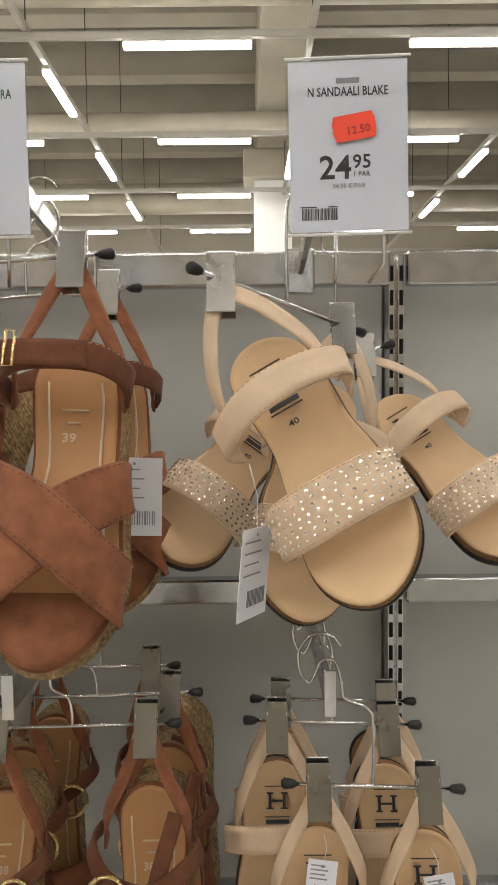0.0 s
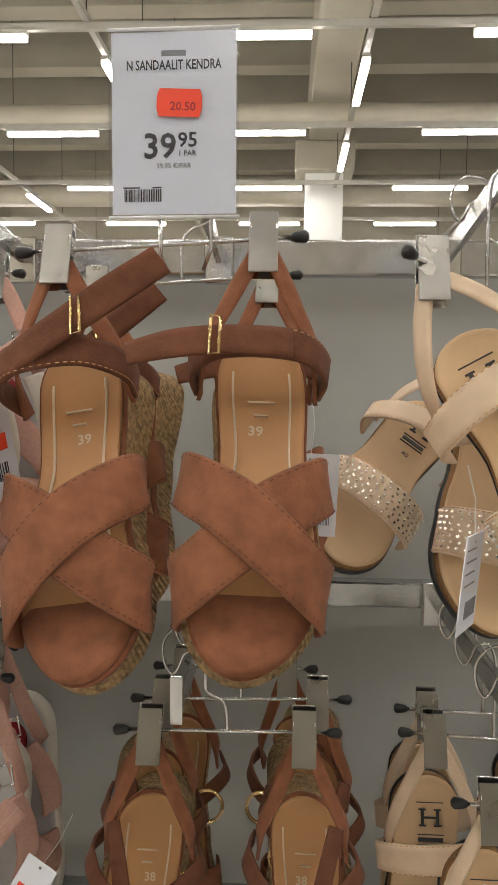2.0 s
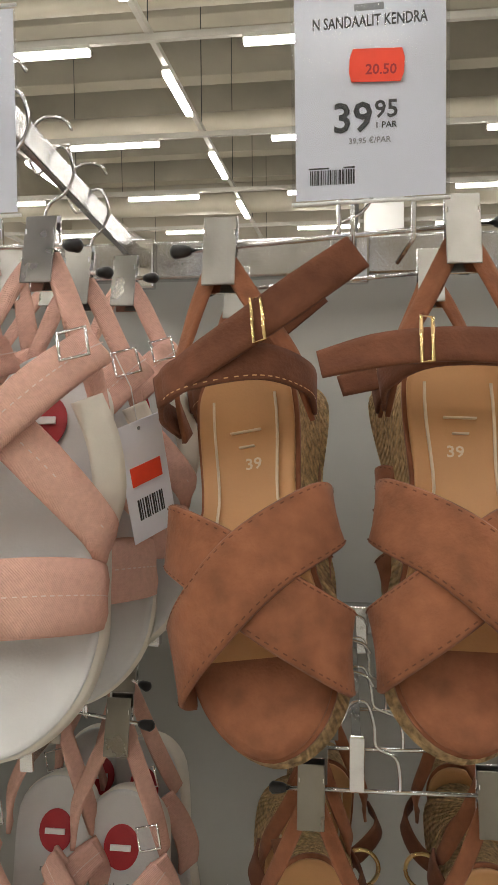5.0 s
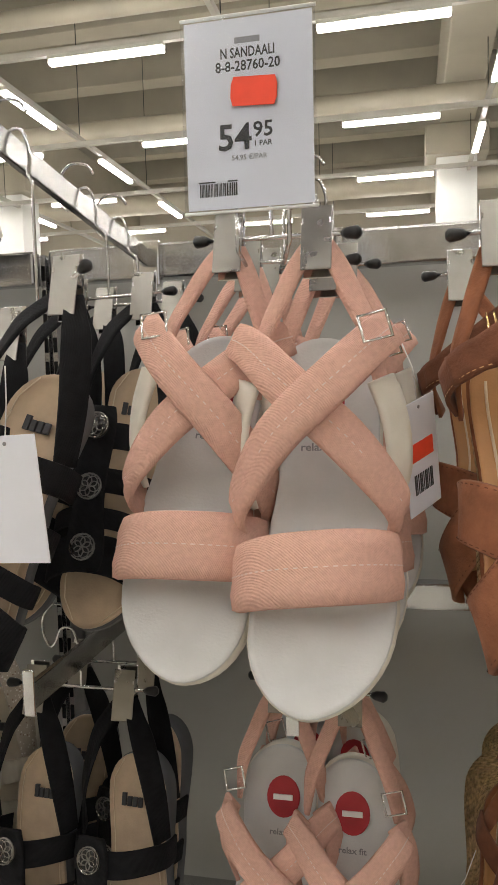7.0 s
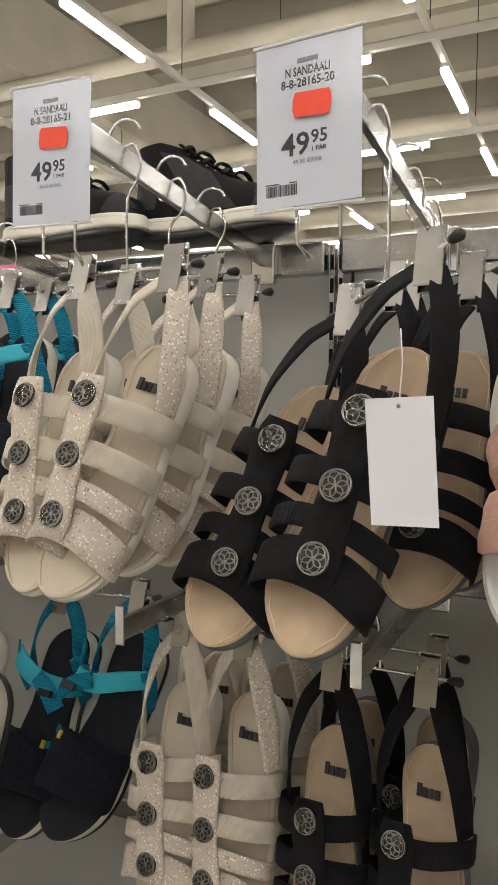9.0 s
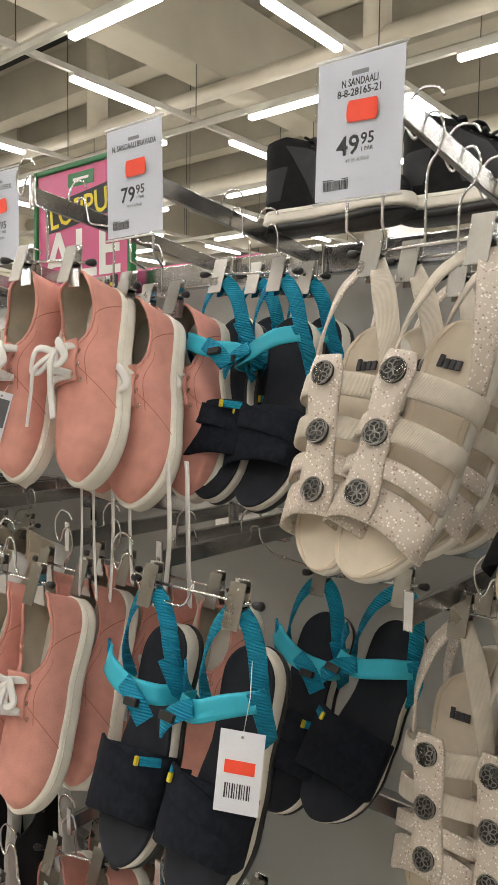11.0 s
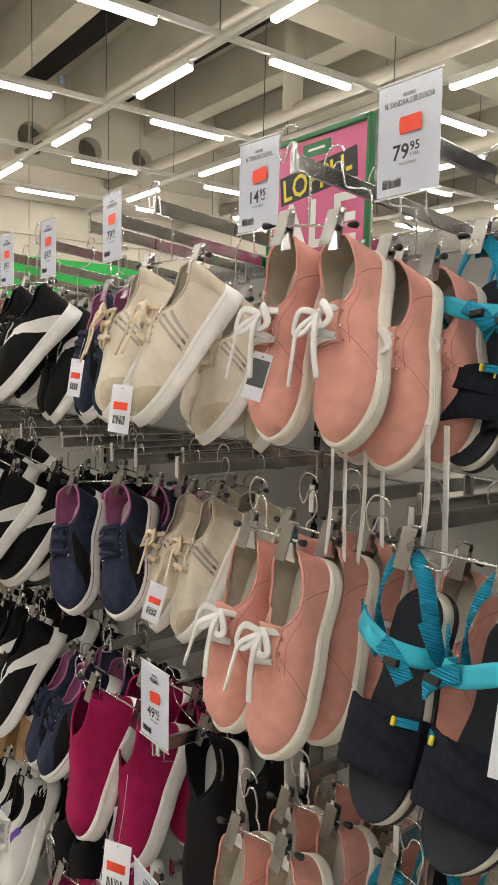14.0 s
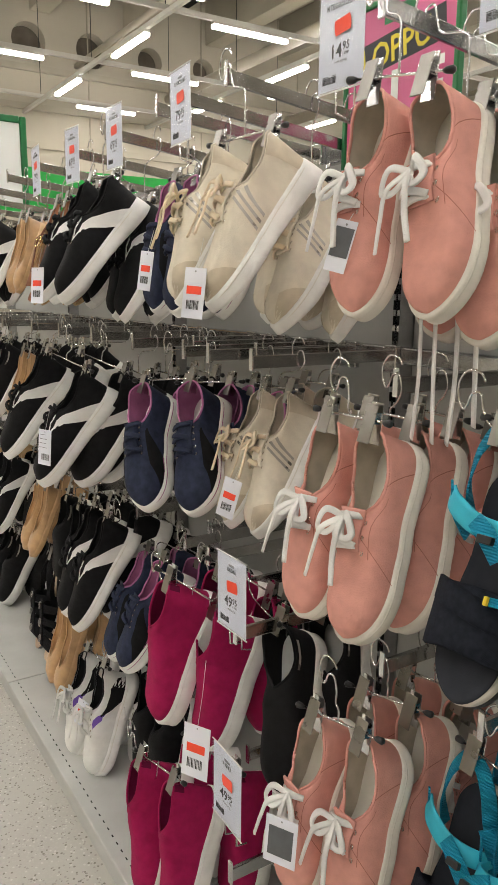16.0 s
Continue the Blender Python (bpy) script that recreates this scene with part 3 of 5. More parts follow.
def wedge_sandal(side, low=False):
    L, W = 0.262, 0.042
    rise = lambda s: 0.10 * max(0, s - 0.55) ** 2 - 0.012 * math.sin(math.pi * min(1, s / 0.6))
    th = lambda s: 0.026 + 0.055 * max(0, 1 - s / 0.7) ** 1.2
    ob = base_sandal("wedge_sandal", "brown suede cross-strap wedge sandal with raffia sole", L, W, side, M_TANBED, M_RAFFIA, M_RAFFIA, rise, th, None, 0.006)
    bm = layers(L, W, side, [(0.004, lambda s: rise(s) - 0.006), (-0.0012, lambda s: rise(s) - 0.003), (-0.0012, lambda s: rise(s) - 0.010), (0.004, lambda s: rise(s) - 0.0115)])
    part("welt", bm, M_SUEDE, ob, "suede covered rim")
    part("piping", outline_tube(L, W, side, 0.012, 0.0008, 0.12, 0.72, 0.0012, rise), M_PIPING, ob, "cream line along the insole")
    part("toe_pad", layers(L, W, side, [(0.008, lambda s: rise(s) + (0.0016 if s > 0.80 else -0.006)), (0.001, lambda s: rise(s) + (0.0008 if s > 0.80 else -0.007)), (0.001, lambda s: rise(s) - 0.008), (0.01, lambda s: rise(s) - 0.009)]), M_SUEDE, ob, "suede under the toes")
    e = W + 0.003
    if not low:
        for k in (1, -1):
            pts = [(k * e, 0.125, -0.004, 0.034), (k * e * 1.05, 0.128, 0.02, 0.042), (k * 0.012, 0.154, 0.045, 0.043), (-k * 0.022, 0.184, 0.042, 0.043), (-k * e * 1.06, 0.205, 0.018, 0.048), (-k * e, 0.208, -0.004, 0.048)]
            if k == -side:
                pts = [(p[0], p[1], p[2] + 0.004 if abs(p[0]) < 0.04 else p[2], p[3]) for p in pts]
            b = part("cross_strap", strap(pts, 0.003), M_SUEDE, ob)
            bm = stitches(pts, 0.44)
            part("stitching", stitches(pts, -0.44, bm), M_SUEDE_DK, b, "dark thread along the strap edge")
        pts = [(-0.044 * side, 0.046, 0.0, 0.022), (-0.046 * side, 0.042, 0.03, 0.023), (-0.024 * side, 0.039, 0.062, 0.024), (0.024 * side, 0.039, 0.062, 0.024), (0.046 * side, 0.042, 0.03, 0.023), (0.044 * side, 0.046, 0.0, 0.022)]
        b = part("ankle_strap", strap(pts, 0.003), M_SUEDE_DK, ob, "dark brown ankle strap")
        part("stitching", stitches(pts, 0.42), M_TANBED, b)
        if side > 0:
            end = [(0.02, 0.039, 0.067, 0.022), (-0.02, 0.041, 0.072, 0.022), (-0.055, 0.047, 0.074, 0.022), (-0.085, 0.054, 0.068, 0.018)]
            part("strap_end", strap(end, 0.003), M_SUEDE_DK, ob, "loose end of the ankle strap")
        else:
            part("strap_end", strap([(0.04 * side, 0.042, 0.05, 0.023), (0.01 * side, 0.036, 0.068, 0.024), (-0.025 * side, 0.022, 0.074, 0.024), (-0.055 * side, 0.006, 0.074, 0.024), (-0.088 * side, -0.012, 0.072, 0.022)], 0.003), M_SUEDE_DK, ob, "loose end of the ankle strap")
        part("buckle", tube(bmesh.new(), [P(-0.03 * side + dx, (0.04 if side > 0 else 0.02) + dl, 0.077) for dx, dl in ((-0.0025, -0.014), (0.0035, -0.013), (0.0035, 0.014), (-0.0025, 0.015))], 0.0011, 6, True), M_GOLD, ob, "slim gold buckle")
    else:
        part("t_strap", strap([(0, 0.2, 0.035, 0.03), (0.006 * side, 0.14, 0.045, 0.018), (0.014 * side, 0.08, 0.05, 0.016), (0.03 * side, 0.02, 0.035, 0.016)], 0.003), M_SUEDE_DK, ob)
        part("toe_strap", strap([(-e, 0.18, -0.004, 0.05), (-e, 0.185, 0.02, 0.05), (0, 0.195, 0.04, 0.055), (e, 0.185, 0.02, 0.05), (e, 0.18, -0.004, 0.05)], 0.003), M_SUEDE, ob)
        part("ankle_strap", strap([(-0.045, 0.04, 0.0, 0.016), (-0.05, 0.05, 0.03, 0.018), (-0.03, 0.075, 0.052, 0.018), (0.01, 0.085, 0.055, 0.018), (0.05, 0.06, 0.03, 0.018), (0.045, 0.045, 0.0, 0.016)], 0.003), M_SUEDE_DK, ob, "dark brown ankle strap")
        part("buckle", ring((-0.03 * side, 0.085, 0.06), 0.017, 0.0022), M_GOLD, ob, "round gold buckle")
    for k in (1, -1):
        part("heel_strap", strap([(k * 0.041, 0.055, -0.004, 0.016), (k * 0.038, 0.026, 0.022, 0.015), (k * 0.023, -0.008, 0.032, 0.014), (k * 0.012, -0.034, 0.034, 0.013), (k * 0.005, -0.052, 0.032, 0.012)], 0.003, core=0.0), M_SUEDE, ob)
    for w, z in ((0.02, 0.055), (0.01, 0.066)):
        part("insole_print", slab(-w / 2 + sway(0.2, side), w / 2 + sway(0.2, side), 0.0075, 0.0105, -z - 0.001, -z, 0), M_PIPING, ob, "pale maker's mark on the insole", False)
    lettering("size_mark", "39" if not low else "38", 0.011, M_PIPING, ob, pose(0, 0.0085, -0.083), "pale size number")
    return ob


def studded_sandal(side, low=False):
    L, W = 0.25, 0.043
    rise = lambda s: 0.05 * max(0, s - 0.6) ** 2 + 0.004 * math.cos(math.tau * s)
    th = lambda s: 0.014 + 0.012 * max(0, 1 - s / 0.6)
    ob = base_sandal("footbed_sandal", "beige leather sandal with studded toe strap and cork sole", L, W, side, M_BEIGEBED, M_CORK, M_CORK, rise, th, M_BLACK)
    e = W + 0.002
    pts = [(-e, 0.165, -0.006, 0.042), (-e * 1.04, 0.168, 0.018, 0.044), (-0.02, 0.172, 0.040, 0.046), (0.02, 0.172, 0.040, 0.046), (e * 1.04, 0.168, 0.018, 0.044), (e, 0.165, -0.006, 0.042)]
    b = part("toe_strap", strap(pts, 0.003), M_BEIGE, ob)
    bm = stitches(pts, 0.45)
    part("stitching", stitches(pts, -0.45, bm), M_TANBED, b)
    if not low:
        bm = bmesh.new()
        q = spline(pts, 10)
        for i in range(6, len(q) - 6, 2):
            for j in range(7):
                p = q[i] if j % 2 == 0 else (q[i] + q[i + 1]) / 2
                o = Vector((p[0], 0, p[2] + 0.02)).normalized()
                c = P(p[0] + o.x * 0.0022, p[1] + (j - 3) * 0.0055, p[2] + o.z * 0.0022)
                oo = P(o.x, 0, o.z)
                side_v = oo.cross(Vector((0, 0, 1))).normalized()
                rim = [bm.verts.new(c + 0.0016 * (math.cos(u * math.tau / 6) * side_v + math.sin(u * math.tau / 6) * Vector((0, 0, 1)))) for u in range(6)]
                top = bm.verts.new(c + oo * 0.0011)
                for u in range(6):
                    bm.faces.new((rim[u], rim[(u + 1) % 6], top))
        tagged(part("studs", bm, M_STUD, b, "rows of tiny pale metal studs"), kind="stuff")
    pts = [(-0.046, 0.082, -0.002, 0.026), (-0.052, 0.08, 0.025, 0.028), (-0.02, 0.075, 0.055, 0.03), (0.02, 0.072, 0.055, 0.03), (0.052, 0.072, 0.03, 0.028), (0.046, 0.078, -0.002, 0.026)]
    b = part("instep_strap", strap(pts, 0.0032), M_BEIGE, ob)
    bm = stitches(pts, 0.45)
    part("stitching", stitches(pts, -0.45, bm), M_TANBED, b)
    for k in (1, -1):
        part("heel_strap", strap([(k * 0.043, 0.072, 0.004, 0.016), (k * 0.038, 0.038, 0.03, 0.015), (k * 0.024, 0.002, 0.04, 0.014), (k * 0.012, -0.022, 0.041, 0.013), (k * 0.005, -0.036, 0.038, 0.012)], 0.003, core=0.0), M_BEIGE, ob)
    bm = bmesh.new()
    for x0, x1, z0, z1 in ((-0.009, -0.006, 0.036, 0.054), (0.006, 0.009, 0.036, 0.054), (-0.006, 0.006, 0.044, 0.046), (-0.011, -0.004, 0.036, 0.0375), (-0.011, -0.004, 0.0525, 0.054), (0.004, 0.011, 0.036, 0.0375), (0.004, 0.011, 0.0525, 0.054), (-0.013, 0.013, 0.029, 0.0297), (-0.013, 0.013, 0.062, 0.0627), (-0.012, 0.012, 0.0655, 0.0695), (-0.013, 0.013, 0.0725, 0.0732)):
        box(bm, x0, x1, -0.0064, -0.0045, -z1, -z0)
    part("insole_print", bm, M_INK, ob, "dark printed maker's mark", False)
    lettering("size_mark", "40", 0.008, M_INK, ob, pose(0, -0.0052, -0.089), "small size number")
    return ob


def pink_sandal(side, low=False):
    L, W = 0.268, 0.0455
    rise = lambda s: 0.06 * max(0, s - 0.55) ** 2 + 0.003 * math.cos(math.tau * s)
    th = lambda s: 0.022 + 0.008 * max(0, 1 - s / 0.5)
    ob = base_sandal("knit_strap_sandal", "pink elastic cross-strap sandal with white sole", L, W, side, M_PINKBED, M_OFFW, M_OFFW, rise, th)
    e = W - 0.001
    pts = [(-e, 0.178, -0.008, 0.042), (-e * 1.03, 0.18, 0.018, 0.045), (-0.022, 0.178, 0.044, 0.047), (0.022, 0.174, 0.044, 0.047), (e * 1.03, 0.17, 0.018, 0.045), (e, 0.168, -0.008, 0.042)]
    b = part("toe_strap", strap(pts, 0.005, 0.35), M_PINKK, ob)
    part("stitching", stitches(pts, 0.0, lift=0.004), M_PINKHEEL, b)
    for k in (1, -1):
        f = k == -side
        z = 0.008 if f else 0
        dl = 0.055 if low else 0.016
        pts = [(k * e, 0.130 + dl * 0.6, -0.004, 0.028), (k * e * 1.08, 0.113 + dl, 0.02, 0.028), (k * 0.02, 0.078 + dl, 0.05 + z, 0.030), (-k * 0.016, 0.042 + dl, 0.06 + z, 0.029), (-k * 0.038, 0.014 + dl, 0.05 + z, 0.027), (-k * (0.046 if f else 0.05), 0.002 + dl, 0.04 + z, 0.026)]
        b = part("cross_strap", strap(pts, 0.005, 0.35), M_PINKK, ob)
        part("stitching", stitches(pts[1:], 0.0, lift=0.004), M_PINKHEEL, b)
        part("side_loop", strap([(k * 0.043, 0.128, 0.0, 0.024), (k * 0.05, 0.105, 0.012, 0.024), (k * 0.048, 0.075, 0.026, 0.022), (k * 0.04, 0.05, 0.04, 0.020)], 0.004), M_PINKK if low else M_OFFW, ob)
        part("heel_strap", strap([(k * 0.040, 0.05, 0.01, 0.016), (k * 0.034, 0.015, 0.03, 0.016), (k * 0.023, -0.015, 0.034, 0.015), (k * 0.014, -0.038, 0.035, 0.014), (k * 0.005, -0.058, 0.032, 0.012)], 0.004, 0.2, core=0.0), M_PINKK, ob)
    part("buckle", tube(bmesh.new(), [P(side * 0.036 + dx, 0.026 + dz, 0.067) for dx, dz in ((-0.008, -0.008), (0.008, -0.012), (0.012, 0.006), (-0.004, 0.01))], 0.0012, 6, True), M_CHROME, ob, "square chrome buckle")
    part("maker_oval", disc((0, 0.052, rise(0.2) + 0.0002), 0.02, 0.0011, 24, 0.78), M_REDOVAL, ob, "dark red oval print on the insole", False)
    bm = bmesh.new()
    box(bm, -0.009, 0.009, -0.0056, -0.0035, -0.0545, -0.0495)
    part("maker_mark", bm, M_WHITE, ob, "white mark on the oval", False)
    lettering("insole_text", "relax fit", 0.008, M_GREYINK, ob, pose(0, -0.002, -0.088), "small grey printed words")
    return ob


def gladiator(side, silver=False):
    L, W = 0.26, 0.0435
    rise = lambda s: 0.05 * max(0, s - 0.6) ** 2 + 0.003 * math.cos(math.tau * s)
    th = lambda s: 0.018 + 0.012 * max(0, 1 - s / 0.55)
    if silver:
        ob = base_sandal("buttoned_sandal", "silver glitter strappy sandal with round dark buttons", L, W, side, M_CREAMBED, M_OFFW, M_OFFW, rise, th)
        ms, mc, mh, mb = M_CREAMST, M_SILV, M_SILV, M_BLACK
    else:
        ob = base_sandal("buttoned_sandal", "black strappy sandal with round metal buttons", L, W, side, M_SANDBED, M_GREYS, M_GREYS, rise, th)
        ms, mc, mh, mb = M_BLKE, M_BLKE, M_BLKE, M_BLACK
    e = W + 0.002
    c = -0.006 * side
    for i, (l, w, n) in enumerate(((0.195, 0.034, 0.034), (0.163, 0.018, 0.042), (0.13, 0.022, 0.05), (0.09, 0.024, 0.058))):
        skew = -0.014 + 0.006 * i
        pts = [(-e, l - skew, -0.006, w), (-e * 1.05, l - skew * 0.8, n * 0.45, w), (-0.02, l, n, w * 1.02), (0.02, l, n, w * 1.02), (e * 1.05, l - skew * 0.8, n * 0.45, w), (e, l - skew, -0.006, w)]
        part("band", strap(pts, 0.0028, 0.1), mc if silver and i in (0, 1) else ms, ob)
    part("centre_strap", strap([(c, 0.208, 0.036, 0.032), (c, 0.19, 0.041, 0.038), (c * 1.2, 0.15, 0.05, 0.03), (c * 1.2, 0.12, 0.058, 0.032), (c, 0.085, 0.066, 0.036), (c, 0.066, 0.068, 0.028)], 0.004, 0.15), mc, ob)
    for l, n in ((0.19, 0.0455), (0.138, 0.058), (0.085, 0.0705)):
        b = part("button", disc((c, l, n - 0.002), 0.0118, 0.003), M_BLACK, ob, "round dark button")
        part("filigree", filigree((c, l, n + 0.0014), 0.0115), M_CLIP, b, "pierced metal knot pattern")
    for k in (1, -1):
        part("heel_strap", strap([(k * 0.044, 0.075, 0.02, 0.02), (k * 0.040, 0.03, 0.034, 0.023), (k * 0.027, -0.015, 0.04, 0.023), (k * 0.016, -0.036, 0.038, 0.019), (k * 0.006, -0.054, 0.032, 0.014)], 0.003, core=0.0), mh if k == side or not silver else ms, ob)
    part("insole_stitching", outline_tube(L, W, side, 0.007, 0.0008, 0.03, 0.97, 0.0006, rise), M_PIPING, ob)
    bm = bmesh.new()
    for k in range(4):
        box(bm, -0.012 + 0.0062 * k, -0.0075 + 0.0062 * k, -0.0058, -0.003, -0.052, -0.043 + (0.003 if k == 0 else 0))
    part("insole_print", bm, M_INK, ob, "dark printed maker's mark", False)
    return ob


def trek_sandal(side):
    L, W = 0.272, 0.048
    rise = lambda s: 0.05 * max(0, s - 0.6) ** 2 + 0.004 * math.cos(math.tau * s)
    th = lambda s: 0.02 + 0.008 * max(0, 1 - s / 0.5)
    ob = base_sandal("trekking_sandal", "black trekking sandal with turquoise webbing straps", L, W, side, M_CHAR, M_OFFW, M_OFFW, rise, th, M_BLACK)
    e = W + 0.0005
    pts = [(-e, 0.185, -0.008, 0.07), (-e * 1.06, 0.185, 0.02, 0.075), (-0.02, 0.180, 0.036, 0.074), (0.02, 0.178, 0.036, 0.074), (e * 1.06, 0.18, 0.02, 0.075), (e, 0.18, -0.008, 0.07)]
    part("toe_band", strap(pts, 0.004, 0.1), M_MESHN, ob, "dark mesh toe band")
    part("toe_flap", strap([(-e * 1.06, 0.155, 0.022, 0.028), (-0.02, 0.158, 0.041, 0.03), (0.02, 0.166, 0.041, 0.028), (0.047, 0.175, 0.026, 0.022)], 0.004), M_MESHN, ob)
    part("pull_tab", strap([(-side * 0.052, 0.15, 0.022, 0.010), (-side * 0.036, 0.152, 0.04, 0.010)], 0.004), M_TEAL, ob, "small teal pull tab")
    part("tab_end", slab(-side * 0.034 - 0.0025, -side * 0.034 + 0.0025, -0.0455, -0.041, -0.157, -0.147, 0.001), M_YEL, ob, "yellow tab end", False)
    for k in (1, -1):
        part("heel_strap", strap([(k * 0.045, 0.075, 0.004, 0.018), (k * 0.042, 0.04, 0.03, 0.02), (k * 0.033, 0.004, 0.042, 0.02), (k * 0.02, -0.018, 0.047, 0.02), (k * 0.008, -0.03, 0.05, 0.018)], 0.003, core=0.0), M_TEAL, ob)
        part("side_strap", strap([(k * 0.05, 0.09, 0.0, 0.02), (k * 0.056, 0.065, 0.03, 0.02), (k * 0.05, 0.04, 0.05, 0.02)], 0.003), M_TEAL, ob)
    part("instep_strap", strap([(-0.05 * side, 0.075, 0.02, 0.022), (-0.046 * side, 0.08, 0.045, 0.023), (-0.01 * side, 0.078, 0.062, 0.024), (0.026 * side, 0.062, 0.062, 0.024), (0.05 * side, 0.05, 0.045, 0.022)], 0.0035), M_TEALH, ob, "bright turquoise closing strap")
    part("strap_end", strap([(-0.01 * side, 0.074, 0.067, 0.02), (-0.035 * side, 0.09, 0.068, 0.022), (-0.05 * side, 0.108, 0.06, 0.022)], 0.003), M_TEAL, ob, "loose webbing end")
    part("strap_patch", slab(-side * 0.035 - 0.01, -side * 0.035 + 0.01, -0.076, -0.069, -0.096, -0.087, 0.001), M_BLACK, ob, "small dark woven patch", False)
    return ob


# ---- closed shoes ----
def shoe(name, label, side, L, W, upper, lining, sole_m, heights, opening, sole_th, laces=None, extras=(), flare=0.0, sole_up=0.012, line_m=None):
    ob = new(name)
    tagged(ob, label, "shoe", name + "s on hangers")
    hf = lambda s: float(np.interp(s, [h[0] for h in heights], [h[1] for h in heights]))
    so = opening

    def gap(s):
        return min(half(s) * W * 0.86, 0.034) * (1.0 if s < so * 0.55 else max(0.0, 1 - ((s - so * 0.55) / (so * 0.45)) ** 2)) if s < so else 0.0

    def S(s, q, sgn, off=0.0):
        h, g, w = hf(s), gap(s), half(s) * W * 0.985
        a = q * math.pi / 2
        ca, sa = max(0, math.cos(a)), math.sin(a)
        x = g + (w - g) * ca ** 0.55 * (1 + 0.06 * math.sin(2 * a)) if w > g else w
        return P(sgn * (x + off * ca) + sway(s, side), s * L, h * sa ** (0.85 if g < 0.001 else 0.95) + off * sa)

    def shell(s_list, off, qs):
        bm = bmesh.new()
        for sgn in (1, -1):
            grid = [[bm.verts.new(S(s, q, sgn, off)) for q in qs] for s in s_list]
            for a, b in zip(grid, grid[1:]):
                for k in range(len(qs) - 1):
                    bm.faces.new((a[k], a[k + 1], b[k + 1], b[k]) if sgn > 0 else (b[k], b[k + 1], a[k + 1], a[k]))
        bmesh.ops.remove_doubles(bm, verts=bm.verts, dist=0.0002)
        bmesh.ops.recalc_face_normals(bm, faces=bm.faces)
        return bm

    qs = [k / 9 for k in range(10)]
    fine = sorted(set(STATIONS + [so * f for f in (0.6, 0.7, 0.8, 0.88, 0.94, 0.98, 1.0)]))
    part("upper", shell(fine, 0.0, qs), upper, ob)
    inside = [s for s in fine if s <= so * 1.3]
    part("lining", shell(inside, -0.0025, qs), lining, ob, "lining")
    part("insole", layers(L * 0.985, W * 0.93, side, [(0.006, lambda s: 0.006), (0.002, lambda s: 0.005), (0.003, lambda s: 0.001)]), lining, ob)
    bm = bmesh.new()
    for sgn in (1, -1):
        rim = [S(s, 1.0, sgn, 0.0006) for s in fine if s <= so]
        tube(bm, rim, 0.0022, 6)
    part("collar", bm, upper if not flare else lining, ob, "rolled rim of the opening")
    st = sole_th
    up = sole_up
    part("sole", layers(L + 0.004, W + 0.002, side, [(0.006, lambda s: up), (0.0015, lambda s: up), (-0.0015, lambda s: up - 0.003), (-0.0008 - flare, lambda s: -st(s) * 0.4), (-0.0015 - flare, lambda s: -st(s) + 0.003), (0.003, lambda s: -st(s))]), sole_m, ob, "sole")
    part("sole_line", layers(L + 0.005, W + 0.0042, side, [(0.006, lambda s: up - 0.005), (-0.0005, lambda s: up - 0.0055), (-0.0005, lambda s: up - 0.0068), (0.006, lambda s: up - 0.0072)]), line_m or (sole_m if not laces else M_OFFW), ob)
    if laces:
        lm, s0, s1, rows, bow = laces
        tongue = [(sway(s, side) * 1, s * L, hf(s) + 0.002, 0.034) for s in (so * 0.93, so * 0.97, so * 1.02, (so + s1) / 2, s1)]
        tongue[0] = (tongue[0][0], tongue[0][1] - 0.006, tongue[0][2] + 0.006, 0.04)
        part("tongue", strap(tongue, 0.004, 0.2), upper, ob)
        for r in range(rows):
            s = s0 + (s1 - s0) * r / max(1, rows - 1)
            n = hf(s) + 0.0085
            sl = 0.012 if r % 2 else -0.007
            pts = [(-0.020, s * L, n - 0.007, 0.008), (-0.008, s * L + sl * 0.3, n + 0.002, 0.0095), (0.008, s * L + sl * 0.7, n + 0.002, 0.0095), (0.020, s * L + sl, n - 0.007, 0.008)]
            part("lace", strap(pts, 0.003, 0.3, steps=4), lm, ob)
            bm = bmesh.new()
            for sgn in (1, -1):
                q0 = 0.80
                c = S(s, q0, sgn, 0.0015)
                tube(bm, [c + 0.0028 * Vector((math.cos(u * math.tau / 10), -0.4 * sgn * math.cos(u * math.tau / 10) * sgn, math.sin(u * math.tau / 10))) for u in range(10)], 0.0008, 4, True)
            part("eyelet_pair", bm, M_STUD, ob, "pair of small metal eyelets")
        n = hf(s0) + 0.010
        if bow:
            for k in (1, -1):
                part("lace_bow", strap([(0, s0 * L, n, 0.008), (k * 0.018, s0 * L - 0.004, n + 0.016, 0.009), (k * 0.03, s0 * L + 0.018, n + 0.012, 0.009), (k * 0.014, s0 * L + 0.024, n + 0.010, 0.008), (0, s0 * L + 0.002, n + 0.004, 0.008)], 0.003, 0.2, steps=6), lm, ob)
                part("lace_end", strap([(0, s0 * L, n + 0.003, 0.008), (k * 0.014 - 0.006, s0 * L + 0.02, n + 0.014, 0.008), (k * 0.018 - 0.016, s0 * L + 0.048, n + 0.005, 0.008), (k * 0.024 - 0.018, s0 * L + 0.085, n - 0.002, 0.007)], 0.0026, 0.2, steps=6), lm, ob)
